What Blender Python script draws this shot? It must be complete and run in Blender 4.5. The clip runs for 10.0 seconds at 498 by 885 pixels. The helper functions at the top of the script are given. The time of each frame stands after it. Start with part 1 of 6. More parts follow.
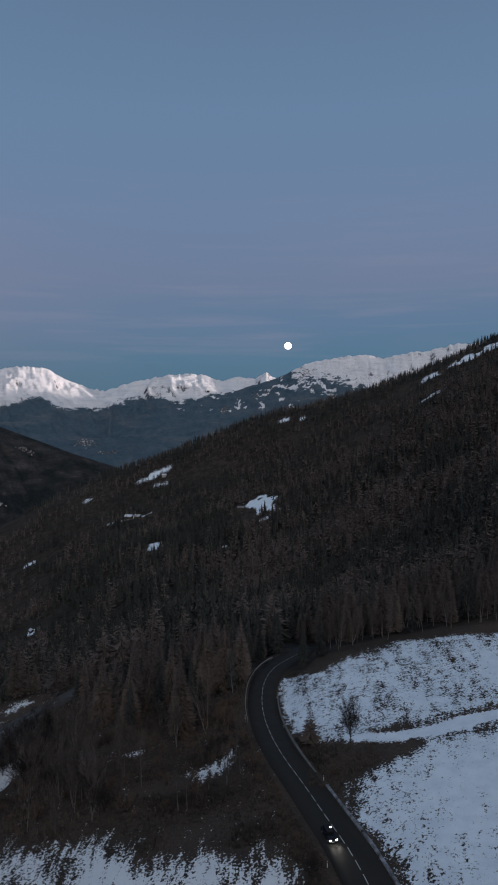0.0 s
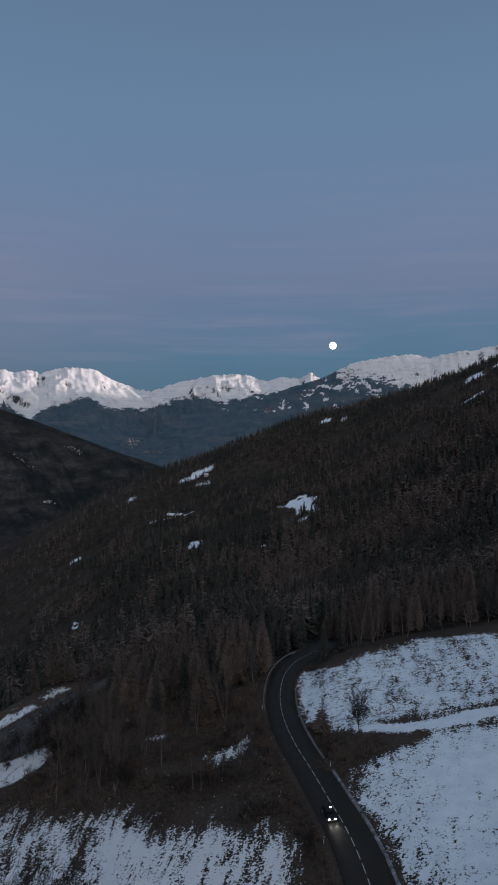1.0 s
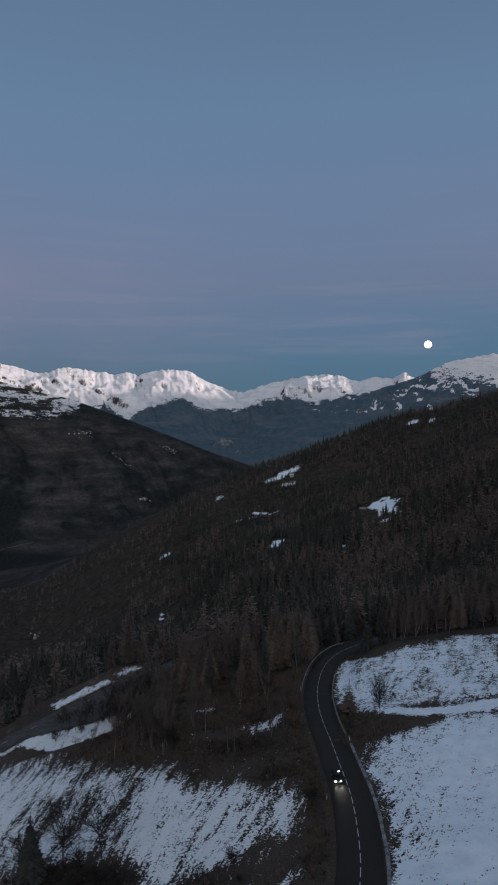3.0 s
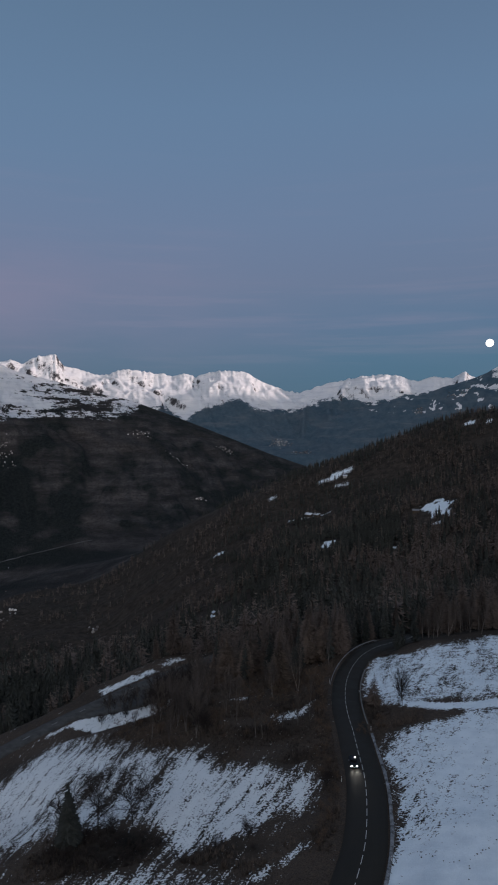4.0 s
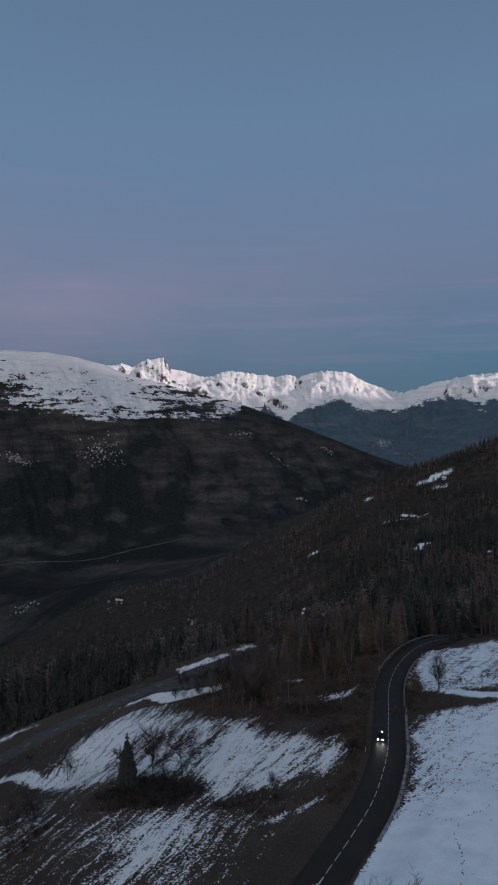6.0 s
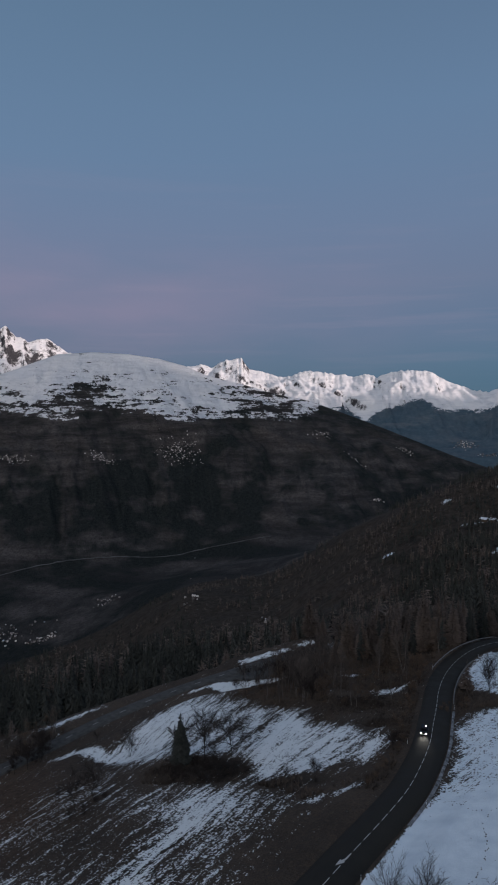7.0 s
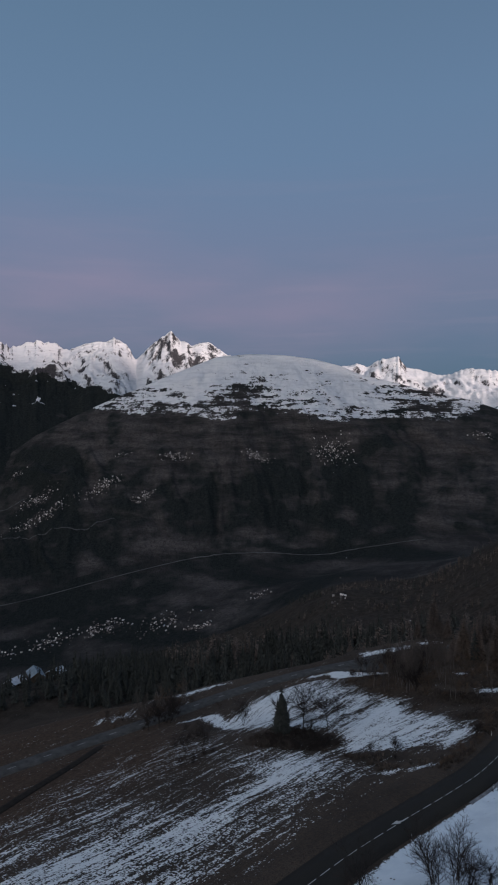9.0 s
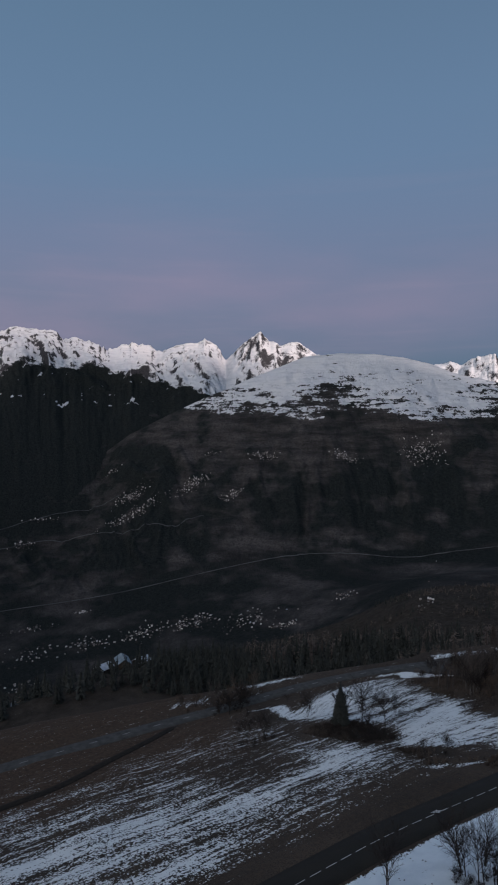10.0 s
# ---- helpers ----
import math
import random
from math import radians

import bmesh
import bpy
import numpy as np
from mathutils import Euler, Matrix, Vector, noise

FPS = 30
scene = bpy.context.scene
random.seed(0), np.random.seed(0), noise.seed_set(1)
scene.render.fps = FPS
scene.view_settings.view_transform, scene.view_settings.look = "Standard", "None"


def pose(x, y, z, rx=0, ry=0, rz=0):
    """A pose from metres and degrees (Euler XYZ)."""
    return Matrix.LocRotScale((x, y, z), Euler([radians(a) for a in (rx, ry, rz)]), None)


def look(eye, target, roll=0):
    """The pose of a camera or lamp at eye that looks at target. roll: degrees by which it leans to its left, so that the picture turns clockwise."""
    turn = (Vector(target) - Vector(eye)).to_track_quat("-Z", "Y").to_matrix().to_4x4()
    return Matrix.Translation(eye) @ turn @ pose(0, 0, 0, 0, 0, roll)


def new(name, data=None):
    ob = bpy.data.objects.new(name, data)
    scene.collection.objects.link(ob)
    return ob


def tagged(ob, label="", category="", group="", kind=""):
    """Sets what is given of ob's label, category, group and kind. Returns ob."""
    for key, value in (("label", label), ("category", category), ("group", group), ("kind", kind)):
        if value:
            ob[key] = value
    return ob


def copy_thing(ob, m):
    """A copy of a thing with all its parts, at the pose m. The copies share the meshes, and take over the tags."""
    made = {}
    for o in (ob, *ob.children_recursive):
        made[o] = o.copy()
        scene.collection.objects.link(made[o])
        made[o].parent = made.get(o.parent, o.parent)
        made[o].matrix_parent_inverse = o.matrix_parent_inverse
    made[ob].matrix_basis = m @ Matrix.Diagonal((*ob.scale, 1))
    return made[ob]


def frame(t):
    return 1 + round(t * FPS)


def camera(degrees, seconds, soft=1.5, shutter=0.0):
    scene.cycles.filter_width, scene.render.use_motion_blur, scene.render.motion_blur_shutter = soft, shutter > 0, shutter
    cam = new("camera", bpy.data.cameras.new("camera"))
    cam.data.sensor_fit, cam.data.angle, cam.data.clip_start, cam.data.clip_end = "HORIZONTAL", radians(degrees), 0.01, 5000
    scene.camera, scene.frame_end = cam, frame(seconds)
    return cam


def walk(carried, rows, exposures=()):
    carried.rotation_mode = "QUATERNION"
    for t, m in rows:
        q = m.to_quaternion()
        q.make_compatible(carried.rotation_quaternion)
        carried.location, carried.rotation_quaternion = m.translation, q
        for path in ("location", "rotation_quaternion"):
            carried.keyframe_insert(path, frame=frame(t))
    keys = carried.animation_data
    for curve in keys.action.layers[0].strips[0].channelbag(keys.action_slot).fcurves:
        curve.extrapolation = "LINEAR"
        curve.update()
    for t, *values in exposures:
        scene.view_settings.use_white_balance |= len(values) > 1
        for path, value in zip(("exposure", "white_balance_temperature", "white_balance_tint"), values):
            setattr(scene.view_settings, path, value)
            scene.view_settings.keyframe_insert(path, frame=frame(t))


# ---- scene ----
FOV = 41.73
PATH = [   # seconds, eye, yaw to the left, pitch, roll
    (0.0, -0.00, -0.00, 79.05, -0.00, -2.16, -0.03),
    (0.5, 3.76, -4.21, 79.43, 1.89, -2.17, -0.01),
    (1.0, 7.83, -8.53, 79.90, 3.97, -2.16, 0.04),
    (1.5, 12.04, -13.01, 80.44, 5.97, -2.16, 0.06),
    (2.0, 16.49, -17.44, 81.02, 7.88, -2.18, 0.09),
    (2.5, 21.12, -21.82, 81.60, 9.79, -2.17, 0.08),
    (4.0, 36.28, -33.69, 82.98, 17.19, -2.11, 0.00),
    (4.5, 41.68, -37.09, 83.23, 19.09, -2.09, -0.00),
    (5.0, 47.18, -40.13, 83.42, 20.90, -2.07, -0.03),
    (5.5, 52.81, -42.83, 83.57, 23.28, -2.07, -0.08),
    (7.0, 69.27, -48.15, 83.56, 33.22, -2.06, -0.02),
    (7.5, 74.88, -49.19, 83.55, 36.47, -2.07, -0.01),
    (8.0, 80.74, -50.27, 83.71, 39.71, -2.07, -0.00),
    (8.5, 86.99, -51.29, 84.09, 43.19, -2.07, -0.00),
    (9.0, 93.55, -52.02, 84.67, 46.94, -2.10, -0.00),
    (9.5, 100.23, -52.29, 85.42, 50.85, -2.13, 0.03),
    (10.0, 107.04, -52.30, 86.20, 54.78, -2.16, 0.04),
]
cam = camera(FOV, 10.0, 1.9)
walk(cam, [(t, pose(x, y, z, 90 + pitch, -roll, yaw)) for t, x, y, z, yaw, pitch, roll in PATH],
     exposures=[(0.0, 0.07), (1.0, 0.05), (2.0, 0.01), (2.5, 0.0), (10.0, 0.0)])   # the picture darkens a little at the start

# ---- dusk: a clear sky after sunset, the afterglow low behind the flight ----
SUN_BEARING, SUN_HEIGHT = 88.0, 5.5      # degrees clockwise from +y, degrees above the horizon


def nodes_of(tree):
    tree.nodes.clear()

    def add(kind, **sets):
        n = tree.nodes.new(kind)
        for k, v in sets.items():
            if k == "op":
                n.operation = v
            elif k == "blend":
                n.data_type, n.blend_type = "RGBA", v
            elif k == "ins":
                for key, val in v.items():
                    n.inputs[key].default_value = val
        return n

    def link(a, b):
        tree.links.new(a, b)
    return add, link


def srgb(r, g, b):
    return tuple(((c / 255 + 0.055) / 1.055) ** 2.4 if c > 10 else c / 255 / 12.92 for c in (r, g, b)) + (1.0,)


def ramp_of(add, stops, mode="LINEAR"):
    n = add("ShaderNodeValToRGB")
    n.color_ramp.interpolation = mode
    els = n.color_ramp.elements
    while len(els) < len(stops):
        els.new(0.5)
    for e, (p, c) in zip(els, stops):
        e.position, e.color = p, c
    return n


def make_world():
    world = bpy.data.worlds.new("dusk_sky")
    scene.world = world
    world.use_nodes = True
    add, link = nodes_of(world.node_tree)
    coord = add("ShaderNodeTexCoord")
    split = add("ShaderNodeSeparateXYZ")
    link(coord.outputs["Generated"], split.inputs[0])
    # position along the ramps: the sine of the height, 0 at the horizon
    east = ramp_of(add, [(0.0, srgb(70, 102, 124)), (0.09, srgb(78, 111, 137)), (0.14, srgb(89, 115, 144)), (0.2, srgb(104, 120, 148)),
                         (0.28, srgb(104, 124, 154)), (0.42, srgb(99, 125, 156)), (0.56, srgb(91, 115, 144)), (1.0, srgb(70, 92, 125))])
    west = ramp_of(add, [(0.0, srgb(78, 102, 122)), (0.05, srgb(88, 106, 128)), (0.1, srgb(108, 116, 141)), (0.16, srgb(118, 123, 149)),
                         (0.24, srgb(113, 125, 154)), (0.36, srgb(101, 127, 158)), (0.56, srgb(91, 119, 147)), (1.0, srgb(70, 92, 125))])
    for r in (east, west):
        link(split.outputs["Z"], r.inputs[0])
    side = add("ShaderNodeMapRange", ins={1: -0.1, 2: -0.95})
    link(split.outputs["X"], side.inputs[0])
    mix = add("ShaderNodeMix", blend="MIX")
    link(side.outputs[0], mix.inputs[0])
    link(east.outputs[0], mix.inputs[6])
    link(west.outputs[0], mix.inputs[7])
    # thin cirrus, drawn out along the horizon
    stretch = add("ShaderNodeMapping", ins={3: (1.6, 1.6, 26.0)})
    link(coord.outputs["Generated"], stretch.inputs[0])
    cirrus = add("ShaderNodeTexNoise", ins={"Scale": 2.2, "Detail": 5.0, "Roughness": 0.55})
    link(stretch.outputs[0], cirrus.inputs["Vector"])
    thin = add("ShaderNodeMapRange", ins={1: 0.52, 2: 0.8})
    link(cirrus.outputs["Fac"], thin.inputs[0])
    low = ramp_of(add, [(0.03, (0, 0, 0, 1)), (0.13, (1, 1, 1, 1)), (0.22, (0.5, 0.5, 0.5, 1)), (0.4, (0, 0, 0, 1))])
    link(split.outputs["Z"], low.inputs[0])
    veil = add("ShaderNodeMath", op="MULTIPLY")
    link(thin.outputs[0], veil.inputs[0])
    link(low.outputs[0], veil.inputs[1])
    veil2 = add("ShaderNodeMath", op="MULTIPLY", ins={1: 0.32})
    link(veil.outputs[0], veil2.inputs[0])
    cloudy = add("ShaderNodeMix", blend="MIX", ins={7: srgb(146, 138, 160)})
    link(veil2.outputs[0], cloudy.inputs[0])
    link(mix.outputs[2], cloudy.inputs[6])
    # rosy veils over the western ridges
    drift = add("ShaderNodeMapping", ins={2: (0.0, radians(12), 0.0), 3: (1.5, 1.5, 6.0)})
    link(coord.outputs["Generated"], drift.inputs[0])
    rosy = add("ShaderNodeTexNoise", ins={"Scale": 1.9, "Detail": 5.0, "Roughness": 0.5})
    link(drift.outputs[0], rosy.inputs["Vector"])
    soft = add("ShaderNodeMapRange", ins={1: 0.42, 2: 0.70})
    link(rosy.outputs["Fac"], soft.inputs[0])
    band = ramp_of(add, [(0.05, (0, 0, 0, 1)), (0.12, (1, 1, 1, 1)), (0.2, (0.8, 0.8, 0.8, 1)), (0.34, (0, 0, 0, 1))])
    link(split.outputs["Z"], band.inputs[0])
    west_part = add("ShaderNodeMapRange", ins={1: -0.30, 2: -0.95, 3: 0.10, 4: 0.52})
    link(split.outputs["X"], west_part.inputs[0])
    veil3 = add("ShaderNodeMath", op="MULTIPLY")
    link(soft.outputs[0], veil3.inputs[0])
    link(band.outputs[0], veil3.inputs[1])
    veil4 = add("ShaderNodeMath", op="MULTIPLY")
    link(veil3.outputs[0], veil4.inputs[0])
    link(west_part.outputs[0], veil4.inputs[1])
    rose = add("ShaderNodeMix", blend="MIX", ins={7: srgb(152, 135, 160)})
    link(veil4.outputs[0], rose.inputs[0])
    link(cloudy.outputs[2], rose.inputs[6])
    # the afterglow where the sun went down, behind the flight
    glow_dir = Vector((math.sin(radians(165)), math.cos(radians(165)), 0.12)).normalized()
    dot = add("ShaderNodeVectorMath", op="DOT_PRODUCT", ins={1: glow_dir})
    link(coord.outputs["Generated"], dot.inputs[0])
    glow = ramp_of(add, [(0.0, (0, 0, 0, 1)), (0.25, (0.04, 0.055, 0.075, 1)), (0.7, (0.58, 0.585, 0.595, 1)), (1.0, (1.45, 1.3, 1.15, 1))])
    link(dot.outputs["Value"], glow.inputs[0])
    lit = add("ShaderNodeMix", blend="ADD", ins={0: 1.0})
    link(rose.outputs[2], lit.inputs[6])
    link(glow.outputs[0], lit.inputs[7])
    sky = add("ShaderNodeTexSky")
    sky.sky_type, sky.sun_disc = "NISHITA", False
    sky.sun_elevation, sky.sun_rotation = radians(SUN_HEIGHT), radians(SUN_BEARING)
    sky.altitude = 1400
    back_sky = add("ShaderNodeBackground", ins={"Strength": 0.004})
    link(sky.outputs[0], back_sky.inputs["Color"])
    back = add("ShaderNodeBackground", ins={"Strength": 1.0})
    link(lit.outputs[2], back.inputs["Color"])
    both = add("ShaderNodeAddShader")
    link(back.outputs[0], both.inputs[0])
    link(back_sky.outputs[0], both.inputs[1])
    out = add("ShaderNodeOutputWorld")
    link(both.outputs[0], out.inputs["Surface"])


make_world()
sun = new("sun", bpy.data.lights.new("sun", "SUN"))
sun.data.energy, sun.data.angle, sun.data.color = 4.6, radians(3), (1.0, 0.83, 0.78)
sun_from = Vector((math.sin(radians(SUN_BEARING)) * math.cos(radians(SUN_HEIGHT)), math.cos(radians(SUN_BEARING)) * math.cos(radians(SUN_HEIGHT)), math.sin(radians(SUN_HEIGHT))))
sun.matrix_world = look(sun_from * 900, (0, 0, 0))

# ---- materials ----
def material(name, build):
    m = bpy.data.materials.new(name)
    m.use_nodes = True
    add, link = nodes_of(m.node_tree)
    out = add("ShaderNodeOutputMaterial")
    bsdf = add("ShaderNodeBsdfPrincipled", ins={"Roughness": 0.9, "Specular IOR Level": 0.1})
    link(bsdf.outputs[0], out.inputs["Surface"])
    build(add, link, bsdf)
    return m


def noise_at(add, link, vector, scale, detail=4.0, rough=0.55):
    n = add("ShaderNodeTexNoise", ins={"Scale": scale, "Detail": detail, "Roughness": rough})
    link(vector, n.inputs["Vector"])
    return n.outputs["Fac"]


def ranged(add, link, value, a, b, c=0.0, d=1.0):
    n = add("ShaderNodeMapRange", ins={1: a, 2: b, 3: c, 4: d})
    link(value, n.inputs[0])
    return n.outputs[0]


def maths(add, link, op, a, b):
    n = add("ShaderNodeMath", op=op)
    for i, v in enumerate((a, b)):
        if isinstance(v, (int, float)):
            n.inputs[i].default_value = v
        else:
            link(v, n.inputs[i])
    return n.outputs[0]


def mixed(add, link, fac, a, b, blend="MIX"):
    n = add("ShaderNodeMix", blend=blend)
    for i, v in ((0, fac), (6, a), (7, b)):
        if isinstance(v, (int, float)):
            n.inputs[i].default_value = v
        elif isinstance(v, tuple):
            n.inputs[i].default_value = (*v, 1.0) if len(v) == 3 else v
        else:
            link(v, n.inputs[i])
    return n.outputs[2]


def bumped(add, link, bsdf, height, strength, distance):
    n = add("ShaderNodeBump", ins={"Strength": strength, "Distance": distance})
    link(height, n.inputs["Height"])
    link(n.outputs[0], bsdf.inputs["Normal"])


def attribute(add, name):
    n = add("ShaderNodeAttribute")
    n.attribute_name = name
    return n.outputs["Fac"]


def object_coords(add, scale=None):
    return add("ShaderNodeTexCoord").outputs["Object"]


SNOW = (0.77, 0.83, 0.87)


def build_ground(add, link, bsdf):
    at = object_coords(add)
    # grass: dead brown turf, darker scrub, paler straw
    big = noise_at(add, link, at, 0.035, 5.0, 0.6)
    fine = noise_at(add, link, at, 0.9, 6.0, 0.7)
    tuft = noise_at(add, link, at, 3.2, 4.0, 0.75)
    turf = mixed(add, link, ranged(add, link, big, 0.35, 0.68), (0.046, 0.037, 0.031), (0.096, 0.073, 0.058))
    turf = mixed(add, link, ranged(add, link, fine, 0.44, 0.66, 0.0, 0.6), turf, (0.105, 0.072, 0.050))
    turf = mixed(add, link, ranged(add, link, tuft, 0.46, 0.62, 0.0, 0.7), turf, (0.017, 0.014, 0.010))
    meadow = mixed(add, link, ranged(add, link, fine, 0.36, 0.64), (0.042, 0.029, 0.021), (0.094, 0.062, 0.043))
    turf = mixed(add, link, attribute(add, "meadow"), turf, meadow)
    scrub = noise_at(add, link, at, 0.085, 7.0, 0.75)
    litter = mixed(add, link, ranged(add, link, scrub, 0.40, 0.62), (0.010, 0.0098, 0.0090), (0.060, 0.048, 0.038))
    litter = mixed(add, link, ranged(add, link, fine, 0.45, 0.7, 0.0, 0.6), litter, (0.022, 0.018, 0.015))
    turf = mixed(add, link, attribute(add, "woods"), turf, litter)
    # snow: thin cover that lets the turf show in specks and in long streaks along the slope
    cover = attribute(add, "snow")
    place = add("ShaderNodeSeparateXYZ")
    link(at, place.inputs[0])
    wide = add("ShaderNodeCombineXYZ")
    link(maths(add, link, "MULTIPLY", attribute(add, "lane"), 0.62), wide.inputs[0])
    link(maths(add, link, "MULTIPLY", place.outputs["Y"], 0.075), wide.inputs[1])
    bend = add("ShaderNodeTexNoise", ins={"Scale": 0.05, "Detail": 3.0})
    link(at, bend.inputs["Vector"])
    shift = add("ShaderNodeVectorMath", op="MULTIPLY_ADD", ins={1: (4.0, 0.6, 0.0)})
    link(bend.outputs["Color"], shift.inputs[0])
    link(wide.outputs[0], shift.inputs[2])
    warp = noise_at(add, link, shift.outputs[0], 1.0, 6.0, 0.68)
    speck = noise_at(add, link, at, 1.9, 3.0, 0.65)
    clump = noise_at(add, link, at, 0.5, 4.0, 0.6)
    spot = noise_at(add, link, at, 0.16, 4.0, 0.6)

    def swing(value, k):
        return maths(add, link, "MULTIPLY", maths(add, link, "SUBTRACT", value, 0.5), k)
    calm = maths(add, link, "ADD", maths(add, link, "ADD", swing(speck, 1.45), swing(clump, 0.7)), maths(add, link, "ADD", maths(add, link, "ADD", swing(spot, 0.5), swing(warp, 0.9)), 0.5))
    drawn = maths(add, link, "ADD", maths(add, link, "ADD", swing(warp, 2.0), swing(speck, 1.9)), maths(add, link, "ADD", swing(clump, 0.6), 0.5))
    pick = add("ShaderNodeMix")
    link(attribute(add, "streaks"), pick.inputs[0])
    link(calm, pick.inputs[2])
    link(drawn, pick.inputs[3])
    # cover 0..1 moves the threshold through the noise's range
    edge = maths(add, link, "SUBTRACT", ranged(add, link, cover, 0.0, 1.0, 0.04, 0.96), pick.outputs[0])
    lies = ranged(add, link, edge, -0.035, 0.07)
    thin = mixed(add, link, ranged(add, link, noise_at(add, link, at, 0.3, 5.0), 0.38, 0.72, 0.0, 0.6), SNOW, (0.58, 0.65, 0.71))
    thin = mixed(add, link, maths(add, link, "MULTIPLY", attribute(add, "streaks"), 0.6), thin, (0.78, 0.76, 0.73))
    thin = mixed(add, link, ranged(add, link, edge, 0.0, 0.14, 0.4, 0.0), thin, (0.42, 0.42, 0.43))
    wet = mixed(add, link, ranged(add, link, cover, 0.35, 0.7, 0.0, 0.6), turf, (0.016, 0.014, 0.012))
    link(mixed(add, link, lies, wet, thin), bsdf.inputs["Base Color"])
    link(ranged(add, link, lies, 0.0, 1.0, 0.95, 0.7), bsdf.inputs["Roughness"])
    relief = maths(add, link, "ADD", maths(add, link, "MULTIPLY", lies, 0.4), maths(add, link, "ADD", fine, tuft))
    bumped(add, link, bsdf, relief, 0.6, 0.35)


def build_range(add, link, bsdf):
    at = object_coords(add)
    mid = noise_at(add, link, at, 0.006, 6.0, 0.62)
    fine = noise_at(add, link, at, 0.026, 7.0, 0.72)
    small = noise_at(add, link, at, 0.10, 5.0, 0.75)
    wood = attribute(add, "woods")
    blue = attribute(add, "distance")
    lay = add("ShaderNodeMapping", ins={3: (0.0045, 0.0045, 0.030)})
    link(at, lay.inputs[0])
    terrace = noise_at(add, link, lay.outputs[0], 1.0, 7.0, 0.7)
    lie = add("ShaderNodeMapping", ins={3: (0.008, 0.008, 0.018)})
    link(at, lie.inputs[0])
    patch = noise_at(add, link, lie.outputs[0], 1.0, 6.0, 0.6)
    meadow = mixed(add, link, ranged(add, link, terrace, 0.38, 0.62), (0.028, 0.0262, 0.0262), (0.098, 0.085, 0.081))
    meadow = mixed(add, link, ranged(add, link, small, 0.46, 0.66, 0.0, 0.8), meadow, (0.024, 0.022, 0.019))
    trees = mixed(add, link, ranged(add, link, small, 0.38, 0.66), (0.011, 0.0135, 0.0132), (0.029, 0.032, 0.030))
    tone = maths(add, link, "ADD", wood, maths(add, link, "MULTIPLY", maths(add, link, "SUBTRACT", patch, 0.5), 3.4))
    land = mixed(add, link, ranged(add, link, tone, 0.10, 0.86), meadow, trees)
    # distance haze painted in as a bluish base colour over the far woods
    hazed_land = mixed(add, link, ranged(add, link, fine, 0.35, 0.68), (0.036, 0.072, 0.102), (0.080, 0.120, 0.152))
    hazed_land = mixed(add, link, ranged(add, link, tone, 0.55, 1.9, 0.55, 0.0), hazed_land, (0.115, 0.135, 0.155))
    hazed_land = mixed(add, link, ranged(add, link, terrace, 0.54, 0.68, 0.0, 0.6), hazed_land, (0.150, 0.162, 0.178))
    land = mixed(add, link, blue, land, hazed_land)
    rock = mixed(add, link, ranged(add, link, small, 0.35, 0.7), (0.026, 0.026, 0.031), (0.085, 0.080, 0.084))
    # rock shows on the steepest ground, snow on the rest above the snow line
    steep = add("ShaderNodeSeparateXYZ")
    link(add("ShaderNodeNewGeometry").outputs["Normal"], steep.inputs[0])
    ribs = add("ShaderNodeMapping", ins={2: (0, radians(35), 0), 3: (0.030, 0.024, 0.014)})
    link(at, ribs.inputs[0])
    streak = noise_at(add, link, ribs.outputs[0], 1.0, 6.0, 0.65)
    bare = maths(add, link, "ADD", steep.outputs["Z"], maths(add, link, "MULTIPLY", maths(add, link, "SUBTRACT", streak, 0.5), 0.8))
    chips = noise_at(add, link, ribs.outputs[0], 3.2, 5.0, 0.7)
    bare = maths(add, link, "ADD", bare, maths(add, link, "MULTIPLY", maths(add, link, "SUBTRACT", chips, 0.5), 0.45))
    cliffs = maths(add, link, "MULTIPLY", ranged(add, link, maths(add, link, "SUBTRACT", bare, maths(add, link, "MULTIPLY", attribute(add, "crags"), 0.26)), 0.58, 0.45), 1.0)
    ragged = maths(add, link, "ADD", maths(add, link, "MULTIPLY", maths(add, link, "SUBTRACT", fine, 0.5), 1.9), maths(add, link, "MULTIPLY", maths(add, link, "SUBTRACT", terrace, 0.5), 2.8))
    ragged = maths(add, link, "ADD", ragged, maths(add, link, "MULTIPLY", maths(add, link, "SUBTRACT", small, 0.5), 0.9))
    cover = maths(add, link, "ADD", attribute(add, "snow"), maths(add, link, "MULTIPLY", ragged, attribute(add, "broken")))
    lies = ranged(add, link, cover, 0.47, 0.55)
    white = mixed(add, link, ranged(add, link, mid, 0.35, 0.7), (0.78, 0.76, 0.76), (0.68, 0.68, 0.71))
    # greyer patches painted into the snow's colour as soft shading
    shade_patches = noise_at(add, link, lay.outputs[0], 2.6, 6.0, 0.62)
    white = mixed(add, link, ranged(add, link, shade_patches, 0.48, 0.70, 0.0, 0.5), white, (0.44, 0.45, 0.49))
    high = mixed(add, link, cliffs, white, rock)
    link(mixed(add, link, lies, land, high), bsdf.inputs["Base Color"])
    bumped(add, link, bsdf, maths(add, link, "ADD", maths(add, link, "MULTIPLY", fine, 2.0), small), 0.6, 18.0)


